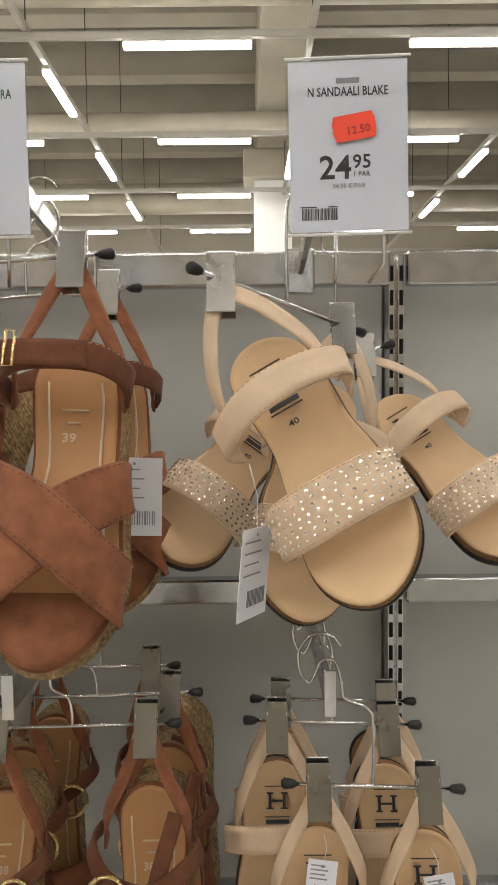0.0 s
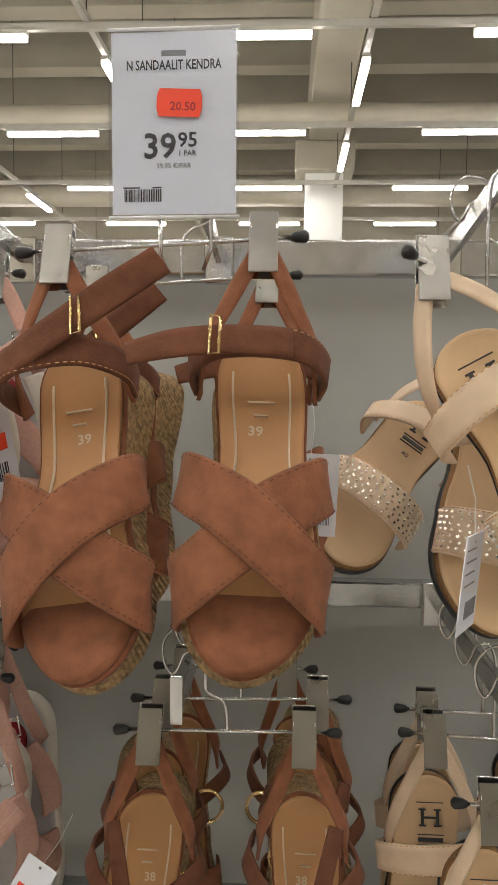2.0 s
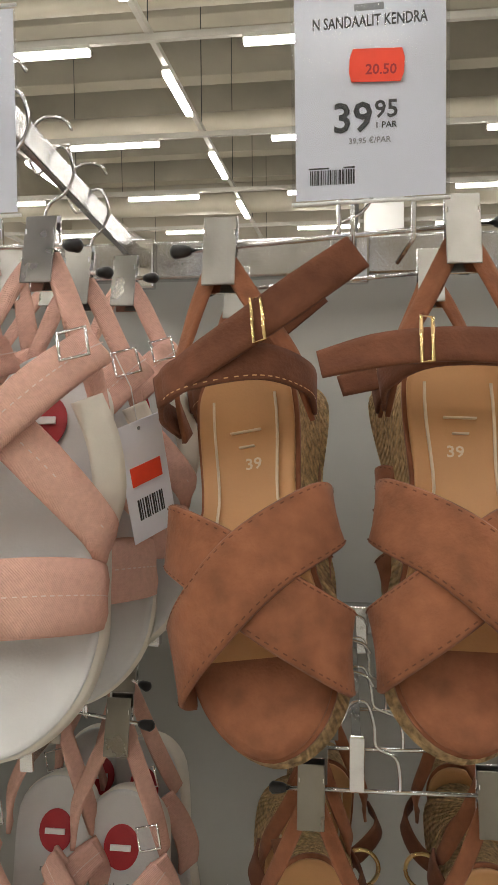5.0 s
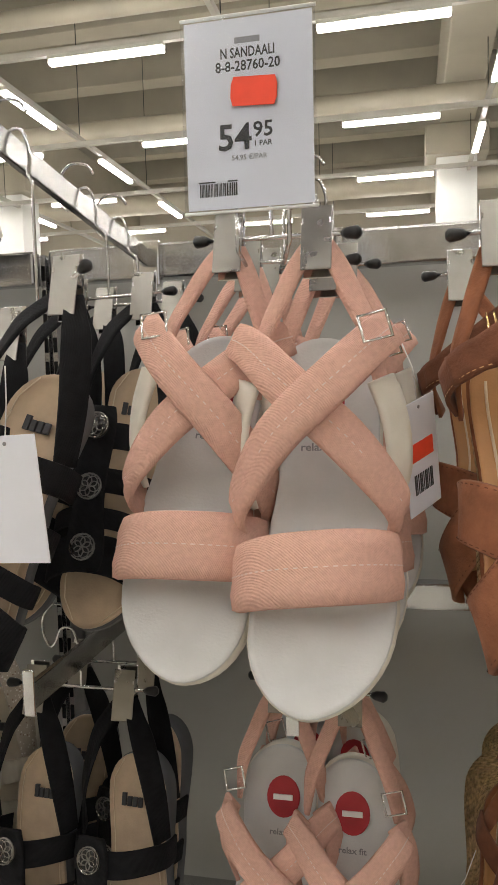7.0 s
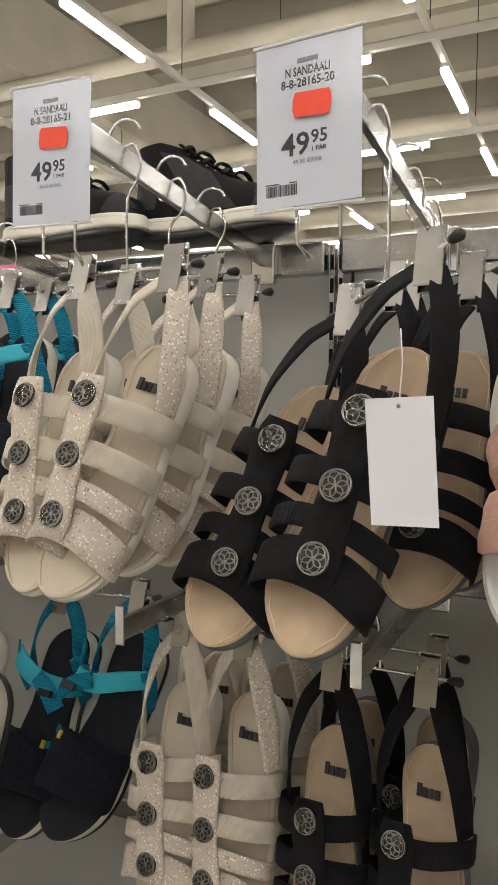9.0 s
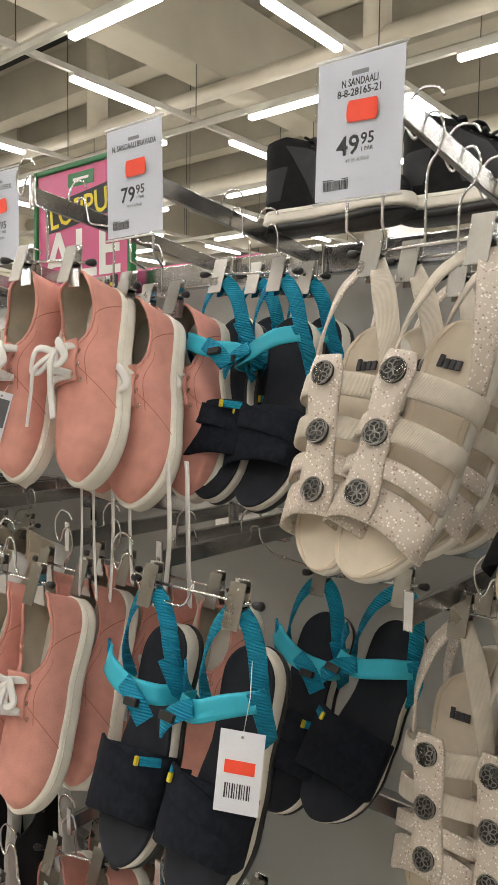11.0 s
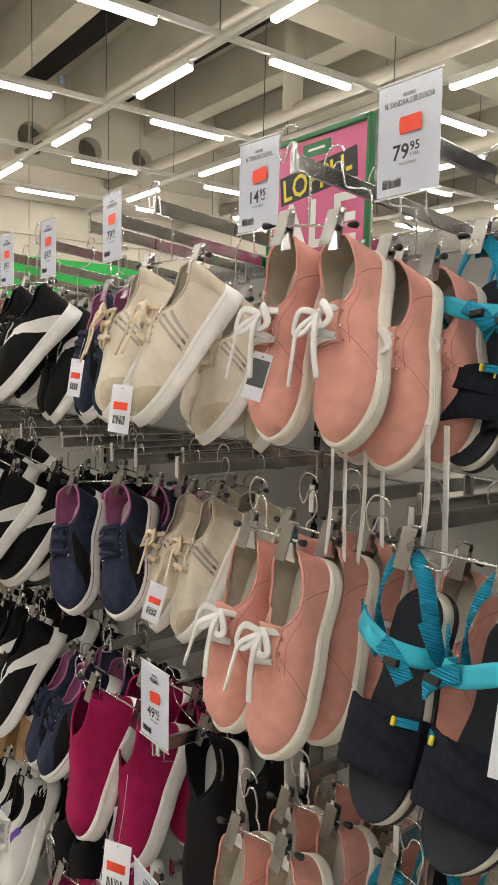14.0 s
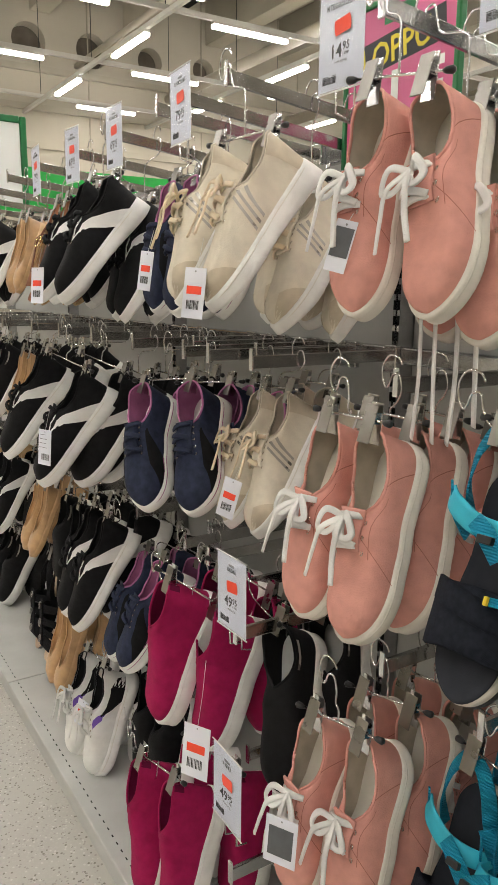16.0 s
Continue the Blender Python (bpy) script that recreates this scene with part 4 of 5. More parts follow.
    for nm, m_, s_a, s_b, q_a, q_b, skew, lab, which in extras:
        for sgn in which:
            bm = bmesh.new()
            grid = []
            for i in range(9):
                u = i / 8
                grid.append([bm.verts.new(S(min(1, max(0, s_a + (s_b - s_a) * u + skew * (v - 0.5))), q_a + (q_b - q_a) * v, sgn, 0.0012)) for v in (0, 0.25, 0.5, 0.75, 1)])
            for a, b in zip(grid, grid[1:]):
                for k in range(4):
                    bm.faces.new((a[k], a[k + 1], b[k + 1], b[k]))
            bmesh.ops.recalc_face_normals(bm, faces=bm.faces)
            part(nm, bm, m_, ob, lab)
    return ob


LOW = [(0, 0.058), (0.06, 0.062), (0.2, 0.05), (0.34, 0.048), (0.42, 0.058), (0.5, 0.060), (0.62, 0.050), (0.75, 0.041), (0.88, 0.035), (0.95, 0.027), (1, 0.012)]
HIGHER = [(0, 0.075), (0.06, 0.08), (0.2, 0.066), (0.34, 0.066), (0.42, 0.078), (0.5, 0.076), (0.62, 0.062), (0.75, 0.05), (0.88, 0.042), (0.95, 0.032), (1, 0.014)]
TALL = [(0, 0.095), (0.06, 0.1), (0.2, 0.095), (0.34, 0.093), (0.42, 0.086), (0.5, 0.078), (0.62, 0.062), (0.75, 0.05), (0.88, 0.042), (0.95, 0.032), (1, 0.014)]


def tennis_shoe(side):
    return shoe("tennis_shoe", "salmon pink canvas tennis shoe with white laces", side, 0.262, 0.043, M_CANVAS, M_CANVAS_LI, M_OFFW, LOW, 0.44, lambda s: 0.012, (M_LACE, 0.44, 0.58, 3, True),
                extras=[("toe_seam", M_SEAM, 0.6, 0.605, 0.12, 0.8, -0.16, "stitched seam", (1, -1)), ("eyestay_seam", M_SEAM, 0.30, 0.60, 0.66, 0.675, 0.0, "stitched seam", (1, -1)), ("heel_seam", M_SEAM, 0.2, 0.205, 0.15, 0.9, 0.1, "stitched seam", (1, -1))])


RUN_TH = lambda s: 0.018 + 0.010 * max(0, 1 - s / 0.5) - 0.008 * max(0, s - 0.8) * 5
STRIPES = [("side_stripe", M_SILVST, 0.40 + 0.045 * i, 0.42 + 0.045 * i, 0.12, 0.72, -0.08, "silver side stripe", (1, -1)) for i in range(3)]


def cream_runner(side):
    return shoe("running_shoe", "cream running shoe with silver side stripes", side, 0.272, 0.044, M_CREAM, M_CANVAS_LI, M_WHITER, HIGHER, 0.42, RUN_TH, (M_PIPING, 0.42, 0.6, 5, True), flare=0.003,
                extras=STRIPES + [("toe_overlay", M_CREAMS, 0.82, 1.0, 0.02, 0.75, 0.1, "suede toe overlay", (1, -1)), ("heel_overlay", M_CREAMS, 0.0, 0.14, 0.02, 0.8, 0.06, "suede heel overlay", (1, -1))])


def navy_runner(side):
    return shoe("running_shoe", "navy running shoe with mauve lining and pink sole edge", side, 0.268, 0.044, M_NAVY, M_MAUVE, M_WHITER, HIGHER, 0.42, RUN_TH, (M_NAVY, 0.42, 0.62, 5, False), flare=0.003, line_m=M_MAUVE,
                extras=[("pink_edge", M_MAUVE, 0.6, 1.0, 0.0, 0.12, 0.0, "pink line above the sole", (1, -1)), ("overlay", M_BLACKF, 0.5, 0.8, 0.1, 0.6, -0.2, "dark side overlay", (1, -1))])


def black_runner(side):
    return shoe("running_shoe", "black running shoe with white curved side band", side, 0.276, 0.045, M_BLACKF, M_BLACKF, M_WHITER, HIGHER, 0.42, RUN_TH, (M_BLACKF, 0.42, 0.62, 5, False), flare=0.004,
                extras=[("side_band", M_WHITER, 0.26, 0.44, 0.02, 0.82, 0.34, "white curved side band", (1, -1))])


def white_runner(side):
    return shoe("running_shoe", "white running shoe with black and purple overlays", side, 0.27, 0.045, M_WHITER, M_BLACKF, M_WHITER, HIGHER, 0.42, RUN_TH, (M_LACE, 0.42, 0.62, 5, True), flare=0.004,
                extras=[("side_band", M_BLACKF, 0.05, 0.34, 0.1, 0.5, 0.2, "black curved side band", (1, -1)), ("overlay", M_PURPLE, 0.42, 0.5, 0.4, 0.7, 0.1, "purple overlay", (1, -1))])


def slip_on(side):
    return shoe("slip_on_shoe", "fuchsia knitted slip-on shoe with white sole", side, 0.268, 0.044, M_FUCH, M_FUCHD, M_WHITER, TALL, 0.36, lambda s: 0.022, None,
                extras=[("ankle_band", M_FUCH, 0.02, 0.42, 0.72, 0.99, 0.0, "thick ankle band", (1, -1)), ("pull_tab", M_FUCHD, 0.0, 0.03, 0.55, 1.0, 0.0, "pull tab", (1, -1))])


def black_slip_on(side):
    return shoe("slip_on_shoe", "black knitted slip-on shoe with white sole", side, 0.27, 0.044, M_BLACKF, M_BLACKF, M_WHITER, HIGHER, 0.4, lambda s: 0.024, None,
                extras=[("print", M_SILVST, 0.1, 0.28, 0.6, 0.7, 0.0, "pale printed mark", (1,))])


BOOT = [(0, 0.108), (0.06, 0.128), (0.2, 0.132), (0.34, 0.122), (0.42, 0.105), (0.5, 0.09), (0.62, 0.07), (0.75, 0.058), (0.88, 0.05), (0.95, 0.04), (1, 0.018)]


def hiking_shoe(side):
    ob = shoe("hiking_boot", "black and grey hiking boot with cream midsole", side, 0.285, 0.047, M_BLACKF, M_BLACKF, M_OFFW, BOOT, 0.34, lambda s: 0.012, (M_BLACKF, 0.36, 0.66, 6, False), flare=0.003,
              extras=[("side_overlay", M_GREYO, 0.3, 0.62, 0.1, 0.7, -0.2, "grey side overlay", (1, -1)), ("heel_overlay", M_GREYO, 0.02, 0.2, 0.12, 0.42, 0.05, "grey heel overlay", (1, -1)), ("toe_cap", M_GREYO, 0.84, 1.0, 0.02, 0.7, 0.08, "grey toe cap", (1, -1)), ("ankle_cuff", M_BLACKF, 0.02, 0.33, 0.8, 0.98, 0.0, "padded ankle cuff", (1, -1))])
    part("outsole", layers(0.289, 0.050, side, [(0.003, lambda s: -0.0118), (-0.002, lambda s: -0.014), (-0.001, lambda s: -0.024 + 0.012 * max(0, s - 0.8) * 4), (0.005, lambda s: -0.026 + 0.012 * max(0, s - 0.8) * 4)]), M_BLACK, ob, "black lugged outsole")
    return ob


def ballet_flat(side):
    return shoe("ballet_flat", "tan ballet flat with a slim sole", side, 0.245, 0.039, M_TANL, M_BEIGEBED, M_TANL, [(0, 0.048), (0.1, 0.046), (0.3, 0.032), (0.6, 0.03), (0.75, 0.034), (0.9, 0.028), (1, 0.012)], 0.7, lambda s: 0.008, None)


BUILD = dict(wedge=lambda s: wedge_sandal(s), wedge_low=lambda s: wedge_sandal(s, True), beige=lambda s: studded_sandal(s), beige_low=lambda s: studded_sandal(s, True), pink=lambda s: pink_sandal(s), pink_low=lambda s: pink_sandal(s, True),
             black=lambda s: gladiator(s), silver=lambda s: gladiator(s, True), teal=trek_sandal, tennis=tennis_shoe, cream=cream_runner, navy=navy_runner, puma=black_runner, white=white_runner, slip=slip_on, slip_black=black_slip_on, hike=hiking_shoe, flat=ballet_flat)
CLIP = dict(wedge=(-0.052, 0.032), wedge_low=(-0.052, 0.032), beige=(-0.036, 0.038), beige_low=(-0.036, 0.038), pink=(-0.054, 0.032), pink_low=(-0.054, 0.032), black=(-0.054, 0.032), silver=(-0.054, 0.032), teal=(-0.03, 0.048), flat=(0.0, 0.044), slip=(0.0, 0.09), hike=(0, 0.09))
MADE = {}
SIZES = dict(wedge=(1.21, 1.12, 1.12), beige=(1.17, 1.02, 1.02), beige_low=(1.12, 1.0, 1.0), pink=(1.25, 1.13, 1.13), pink_low=(1.18, 1.08, 1.08), black=(1.13, 1.13, 1.13), silver=(1.16, 1.13, 1.13), hike=(0.93, 0.93, 0.93), teal=(1.09, 1.12, 1.12),
             tennis=(1.22, 1.13, 1.13), cream=(1.22, 1.1, 1.1), puma=(1.25, 1.14, 1.14), navy=(1.2, 1.08, 1.08), slip=(1.2, 1.08, 1.08), slip_black=(1.2, 1.08, 1.08))
USUAL = (1.12, 1.08, 1.08)


def stand(kind, side, m):
    key = (kind, side)
    if key in MADE:
        return copy_thing(MADE[key], m)
    ob = BUILD[kind](side)
    ob.matrix_basis = m @ Matrix.Diagonal((*SIZES.get(kind, USUAL), 1))
    MADE[key] = ob
    return ob


def hung(heel, toe, face=(0, -1, 0.0)):
    z = (Vector(heel) - Vector(toe)).normalized()
    n = Vector(face)
    y = -(n - z * n.dot(z)).normalized()
    x = y.cross(z)
    m = Matrix((x, y, z)).transposed().to_4x4()
    m.translation = heel
    return m


def clip_parts(parent, at, tilt, k):
    """One sprung clip: two plates, spring and rubber end."""
    m = Matrix.Translation(at) @ pose(0, 0, 0, tilt, 0, 0)
    bm = box(bmesh.new(), -0.0125, 0.0125, -0.0075, -0.0058, -0.034, 0.022, 0.0006)
    bmesh.ops.transform(bm, matrix=m @ pose(0, 0, 0, -6), verts=bm.verts)
    c = part("clip", bm, M_CLIP, parent, "shiny sprung steel clip", False)
    bm = box(bmesh.new(), -0.0125, 0.0125, 0.0058, 0.0075, -0.034, 0.026, 0.0006)
    box(bm, -0.0115, -0.0105, -0.006, 0.006, -0.004, 0.012)
    box(bm, 0.0105, 0.0115, -0.006, 0.006, -0.004, 0.012)
    bmesh.ops.transform(bm, matrix=m @ pose(0, 0, 0, 6), verts=bm.verts)
    part("back_plate", bm, M_CHROME, c, "", False)
    bm = bmesh.new()
    tube(bm, [m @ Vector((-0.007 + 0.0006 * i, 0.0042 * math.cos(i * 1.6), 0.0042 * math.sin(i * 1.6))) for i in range(24)], 0.0007, 4)
    part("spring", bm, M_BLACK, c, "small dark coil spring")


def hanger(a, b, arm_x, arm_z, tilt=-12):
    """A clip hanger between two clip points, hooked over an arm."""
    a, b = Vector(a), Vector(b)
    if a.x > b.x:
        a, b = b, a
    up = Vector((0, 0, 0.012))
    a, b = a + up, b + up
    d = (b - a).normalized()
    mid = (a + b) / 2
    h = new("clip_hanger")
    tagged(h, "chrome wire clip hanger with black rubber ends", "hanger", "clip hangers on the arms")
    e0, e1 = a - d * 0.026, b + d * 0.026
    part("rod", tube(bmesh.new(), [e0, e1], 0.0021, 8), M_CHROME, h)
    for p, s in ((e0, -1), (e1, 1)):
        part("end_cap", tube(bmesh.new(), [p - d * s * 0.003, p + d * s * 0.001, p + d * s * 0.01, p + d * s * 0.013], [0.0032, 0.0048, 0.0058, 0.003], 10), M_BLACK, h, "black rubber end cap")
    for p in (a, b):
        clip_parts(h, p, tilt, 0)
    z = arm_height(arm_z, mid.y) - mid.z
    ax = arm_x - mid.x
    pts = [(0, 0, 0), (0, 0, max(0.01, z - 0.05)), (0.2 * ax + 0.004, 0, z - 0.032), (ax * 0.8 + 0.011, 0, z - 0.022), (ax + 0.017, 0, z - 0.004), (ax + 0.010, 0, z + 0.018), (ax - 0.004, 0, z + 0.017), (ax - 0.011, 0, z + 0.002), (ax - 0.018, 0, z - 0.004), (ax - 0.026, 0, z + 0.01), (ax - 0.026, 0, z + 0.03), (ax - 0.012, 0, z + 0.046), (ax + 0.008, 0, z + 0.044), (ax + 0.016, 0, z + 0.034)]
    part("hook", tube(bmesh.new(), [mid + Vector(p) for p in spline(pts, 5)], 0.0017, 6), M_CHROME, h, "bent wire hook")
    return h


rng = random.Random(4)


def pair(kind, heels, toes, arm_x, arm_z, back=0, step=0.085, face=(0, -1, 0), sides=(-1, 1), tilt=-12, faces=None):
    """A pair on one hanger, and looser pairs of the same shoe behind it on the arm."""
    for r in range(back + 1):
        clips = []
        jit = (lambda q: 0.0) if r == 0 else (lambda q: rng.uniform(-q, q))
        dz = jit(0.008)
        for i, (he, to) in enumerate(zip(heels, toes)):
            off = Vector((jit(0.012), r * step, dz))
            he, to = Vector(he) + off, Vector(to) + off + Vector((jit(0.022), jit(0.015) + 0.012 * min(r, 1), 0))
            f = (faces[i] if faces else face)
            f = (f[0] + jit(0.25), f[1], f[2])
            m = hung(he, to, f)
            stand(kind, sides[i], m)
            c = CLIP.get(kind, (0.0, 0.066))
            clips.append(m @ (SIZES.get(kind, USUAL)[2] * P(0, c[0], c[1])))
        hanger(clips[0], clips[1], arm_x, arm_z, tilt)


A = RAILS
D = Vector((0, -0.075, -0.24))


def down(*heels, d=D):
    return heels, [tuple(Vector(h) + d) for h in heels]


for name, x in COLS.items():
    arm(x, A[0])
    arm(x, A[1], 0.70)
    if x < -0.9:
        arm(x, A[2], 0.70)
    if x < -1.9:
        arm(x, A[3], 0.70)

# top row
pair("beige", [(0.003, 0.67, 1.644), (0.085, 0.80, 1.61)], [(0.113, 0.552, 1.43), (0.042, 0.70, 1.375)], 0.075, A[0], faces=[(-0.1, -1, 0), (0.1, -1, 0)], sides=(1, -1))
pair("beige", [(0.045, 0.95, 1.575), (0.165, 0.93, 1.59)], [(-0.100, 0.80, 1.415), (0.295, 0.80, 1.43)], 0.075, A[0], faces=[(-0.2, -1, 0), (0.3, -1, 0)])
pair("wedge", [(-0.325, 0.698, 1.637), (-0.163, 0.702, 1.647)], [(-0.290, 0.588, 1.368), (-0.166, 0.592, 1.375)], -0.235, A[0], 1, 0.19, faces=[(-0.12, -1, 0), (0.06, -1, 0)])
pair("pink", [(-0.565, 0.726, 1.645), (-0.477, 0.694, 1.638)], [(-0.590, 0.616, 1.364), (-0.474, 0.584, 1.355)], -0.51, A[0], 2, 0.10)
pair("black", [(-0.814, 0.760, 1.580), (-0.714, 0.694, 1.614)], [(-0.900, 0.640, 1.33), (-0.787, 0.584, 1.351)], -0.765, A[0], face=(-0.1, -1, 0), sides=(-1, -1))
pair("black", [(-0.79, 0.88, 1.62), (-0.700, 0.872, 1.622)], [(-0.83, 0.77, 1.35), (-0.728, 0.762, 1.35)], -0.765, A[0], 1, 0.1, face=(0.0, -1, 0))
pair("silver", [(-1.105, 0.735, 1.625), (-0.985, 0.714, 1.624)], [(-1.105, 0.62, 1.355), (-1.050, 0.604, 1.359)], -1.04, A[0], 2, 0.10, face=(-0.12, -1, 0))
pair("teal", [(-1.442, 0.885, 1.664), (-1.345, 0.90, 1.66)], [(-1.404, 0.775, 1.382), (-1.33, 0.79, 1.38)], -1.43, A[0], 1, 0.09)
pair("tennis", [(-1.62, 0.68, 1.694), (-1.542, 0.708, 1.689)], [(-1.60, 0.58, 1.408), (-1.475, 0.61, 1.422)], -1.63, A[0], 0, 0.095, face=(0.0, -1, 0.1))
pair("tennis", [(-1.60, 0.80, 1.66), (-1.51, 0.775, 1.657)], [(-1.55, 0.70, 1.38), (-1.45, 0.68, 1.39)], -1.63, A[0], 1, 0.1, face=(0.1, -1, 0.1))
pair("cream", [(-2.05, 0.69, 1.67), (-1.90, 0.705, 1.667)], [(-2.02, 0.52, 1.42), (-1.93, 0.535, 1.417)], -2.06, A[0], 0, 0.1, face=(-0.25, -1, 0))
pair("cream", [(-2.10, 0.91, 1.63), (-1.99, 0.88, 1.61)], [(-2.05, 0.73, 1.39), (-1.95, 0.70, 1.39)], -2.06, A[0], 1, 0.1, face=(-0.1, -1, 0))
pair("navy", [(-2.42, 0.78, 1.66), (-2.31, 0.78, 1.66)], [(-2.42, 0.67, 1.42), (-2.31, 0.67, 1.42)], -2.36, A[0], 1, 0.1)
pair("puma", [(-2.74, 0.69, 1.67), (-2.60, 0.70, 1.668)], [(-2.80, 0.50, 1.42), (-2.66, 0.50, 1.41)], -2.66, A[0], 0, 0.1, face=(-0.2, -1, 0))
pair("puma", [(-2.80, 0.86, 1.63), (-2.66, 0.83, 1.627)], [(-2.74, 0.69, 1.375), (-2.59, 0.65, 1.375)], -2.66, A[0], 1, 0.1, face=(-0.1, -1, 0))
pair("puma", [(-3.05, 0.78, 1.68), (-2.93, 0.78, 1.68)], [(-3.07, 0.64, 1.45), (-2.95, 0.64, 1.45)], -2.97, A[0], 1, 0.1)
pair("wedge_low", [(-3.36, 0.75, 1.66), (-3.26, 0.75, 1.66)], [(-3.36, 0.65, 1.42), (-3.26, 0.65, 1.42)], -3.28, A[0], 1, 0.1)
pair("flat", [(-3.68, 0.75, 1.68), (-3.58, 0.75, 1.68)], [(-3.68, 0.66, 1.45), (-3.58, 0.66, 1.45)], -3.6, A[0], 2, 0.08)
arm(-3.6, A[0])

# second row
pair("beige_low", *down((0.068, 0.775, 1.135), (0.182, 0.775, 1.13)), 0.075, A[1])
pair("beige_low", *down((0.028, 0.86, 1.165), (0.156, 0.86, 1.16)), 0.075, A[1], 1, 0.09)
pair("wedge_low", *down((-0.275, 0.80, 1.165), (-0.115, 0.80, 1.168)), -0.235, A[1], 2, 0.09)
pair("pink_low", *down((-0.546, 0.86, 1.20), (-0.469, 0.84, 1.20)), -0.525, A[1], 1, 0.1)
pair("black", *down((-0.831, 0.86, 1.175), (-0.721, 0.86, 1.175)), -0.80, A[1], 1, 0.1, face=(-0.15, -1, 0))
pair("silver", *down((-1.036, 0.86, 1.195), (-0.945, 0.86, 1.195)), -1.0, A[1], 1, 0.1, face=(-0.15, -1, 0))
pair("teal", [(-1.377, 0.675, 1.233), (-1.23, 0.672, 1.236)], [(-1.361, 0.562, 0.951), (-1.24, 0.562, 0.955)], -1.43, A[1])
pair("teal", [(-1.30, 0.95, 1.20), (-1.165, 0.94, 1.215)], [(-1.31, 0.82, 0.945), (-1.225, 0.82, 0.965)], -1.43, A[1])
pair("tennis", [(-1.665, 0.66, 1.23), (-1.57, 0.662, 1.231)], [(-1.66, 0.545, 0.955), (-1.548, 0.55, 0.954)], -1.64, A[1], 0, 0.095, face=(0.0, -1, 0.1))
pair("tennis", [(-1.70, 0.77, 1.22), (-1.586, 0.758, 1.221)], [(-1.66, 0.66, 0.945), (-1.552, 0.648, 0.944)], -1.64, A[1], 1, 0.1, face=(0.0, -1, 0.1))
pair("cream", [(-2.16, 0.87, 1.185), (-2.07, 0.88, 1.19)], [(-2.13, 0.69, 0.95), (-2.04, 0.71, 0.955)], -2.06, A[1], 1, 0.1, face=(-0.2, -1, 0))
pair("navy", [(-2.45, 0.69, 1.185), (-2.32, 0.75, 1.20)], [(-2.32, 0.58, 0.952), (-2.19, 0.64, 0.965)], -2.36, A[1], 1, 0.12, face=(0.5, -1, 0))
pair("puma", [(-2.95, 0.62, 1.21), (-2.67, 0.635, 1.185)], [(-3.02, 0.44, 0.96), (-2.74, 0.46, 0.935)], -2.78, A[1], 1, 0.1, face=(-0.2, -1, 0))
pair("puma", [(-2.85, 0.83, 1.16), (-2.697, 0.824, 1.153)], [(-2.94, 0.66, 0.91), (-2.80, 0.654, 0.91)], -2.66, A[1], 1, 0.09, face=(-0.2, -1, 0))
pair("puma", [(-3.25, 0.78, 1.2), (-3.14, 0.78, 1.2)], [(-3.26, 0.58, 1.01), (-3.14, 0.58, 1.01)], -2.97, A[1], 1, 0.09, face=(-0.2, -1, 0))
pair("slip_black", [(-3.5, 0.78, 1.2), (-3.4, 0.78, 1.2)], [(-3.5, 0.66, 0.97), (-3.4, 0.66, 0.97)], -3.28, A[1], 1, 0.1)
pair("flat", [(-3.78, 0.76, 1.18), (-3.68, 0.76, 1.18)], [(-3.78, 0.66, 0.96), (-3.68, 0.66, 0.96)], -3.6, A[1], 1, 0.1)
arm(-3.6, A[1], 0.7)

# third row
pair("silver", *down((-1.08, 0.84, 0.72), (-0.99, 0.84, 0.72)), -1.085, A[2])
pair("teal", [(-1.44, 0.74, 0.72), (-1.33, 0.73, 0.72)], [(-1.42, 0.62, 0.48), (-1.31, 0.61, 0.48)], -1.40, A[2], 1, 0.12)
pair("tennis", [(-1.66, 0.645, 0.738), (-1.571, 0.67, 0.741)], [(-1.655, 0.535, 0.462), (-1.556, 0.56, 0.464)], -1.64, A[2], 2, 0.11, face=(0.0, -1, 0.1))
pair("slip_black", [(-1.97, 0.79, 0.79), (-1.88, 0.71, 0.795)], [(-1.85, 0.69, 0.55), (-1.765, 0.60, 0.56)], -2.06, A[2], 1, 0.1, face=(0.4, -1, 0))
pair("slip", [(-2.065, 0.61, 0.828), (-2.00, 0.68, 0.78)], [(-2.09, 0.498, 0.56), (-2.015, 0.57, 0.508)], -2.22, A[2], 1, 0.12, face=(-0.15, -1, 0))
pair("navy", [(-2.55, 0.75, 0.70), (-2.448, 0.746, 0.707)], [(-2.57, 0.58, 0.47), (-2.476, 0.576, 0.474)], -2.36, A[2], 1, 0.1, face=(-0.2, -1, 0))
pair("puma", [(-2.83, 0.71, 0.765), (-2.70, 0.70, 0.77)], [(-2.84, 0.54, 0.50), (-2.71, 0.53, 0.505)], -2.66, A[2], 1, 0.1, face=(-0.2, -1, 0))
pair("slip_black", [(-3.22, 0.76, 0.72), (-3.1, 0.76, 0.72)], [(-3.2, 0.66, 0.48), (-3.08, 0.66, 0.48)], -2.97, A[2], 1, 0.1)
pair("flat", [(-3.58, 0.74, 0.7), (-3.48, 0.74, 0.7)], [(-3.56, 0.63, 0.48), (-3.46, 0.63, 0.48)], -3.28, A[2], 1, 0.1)

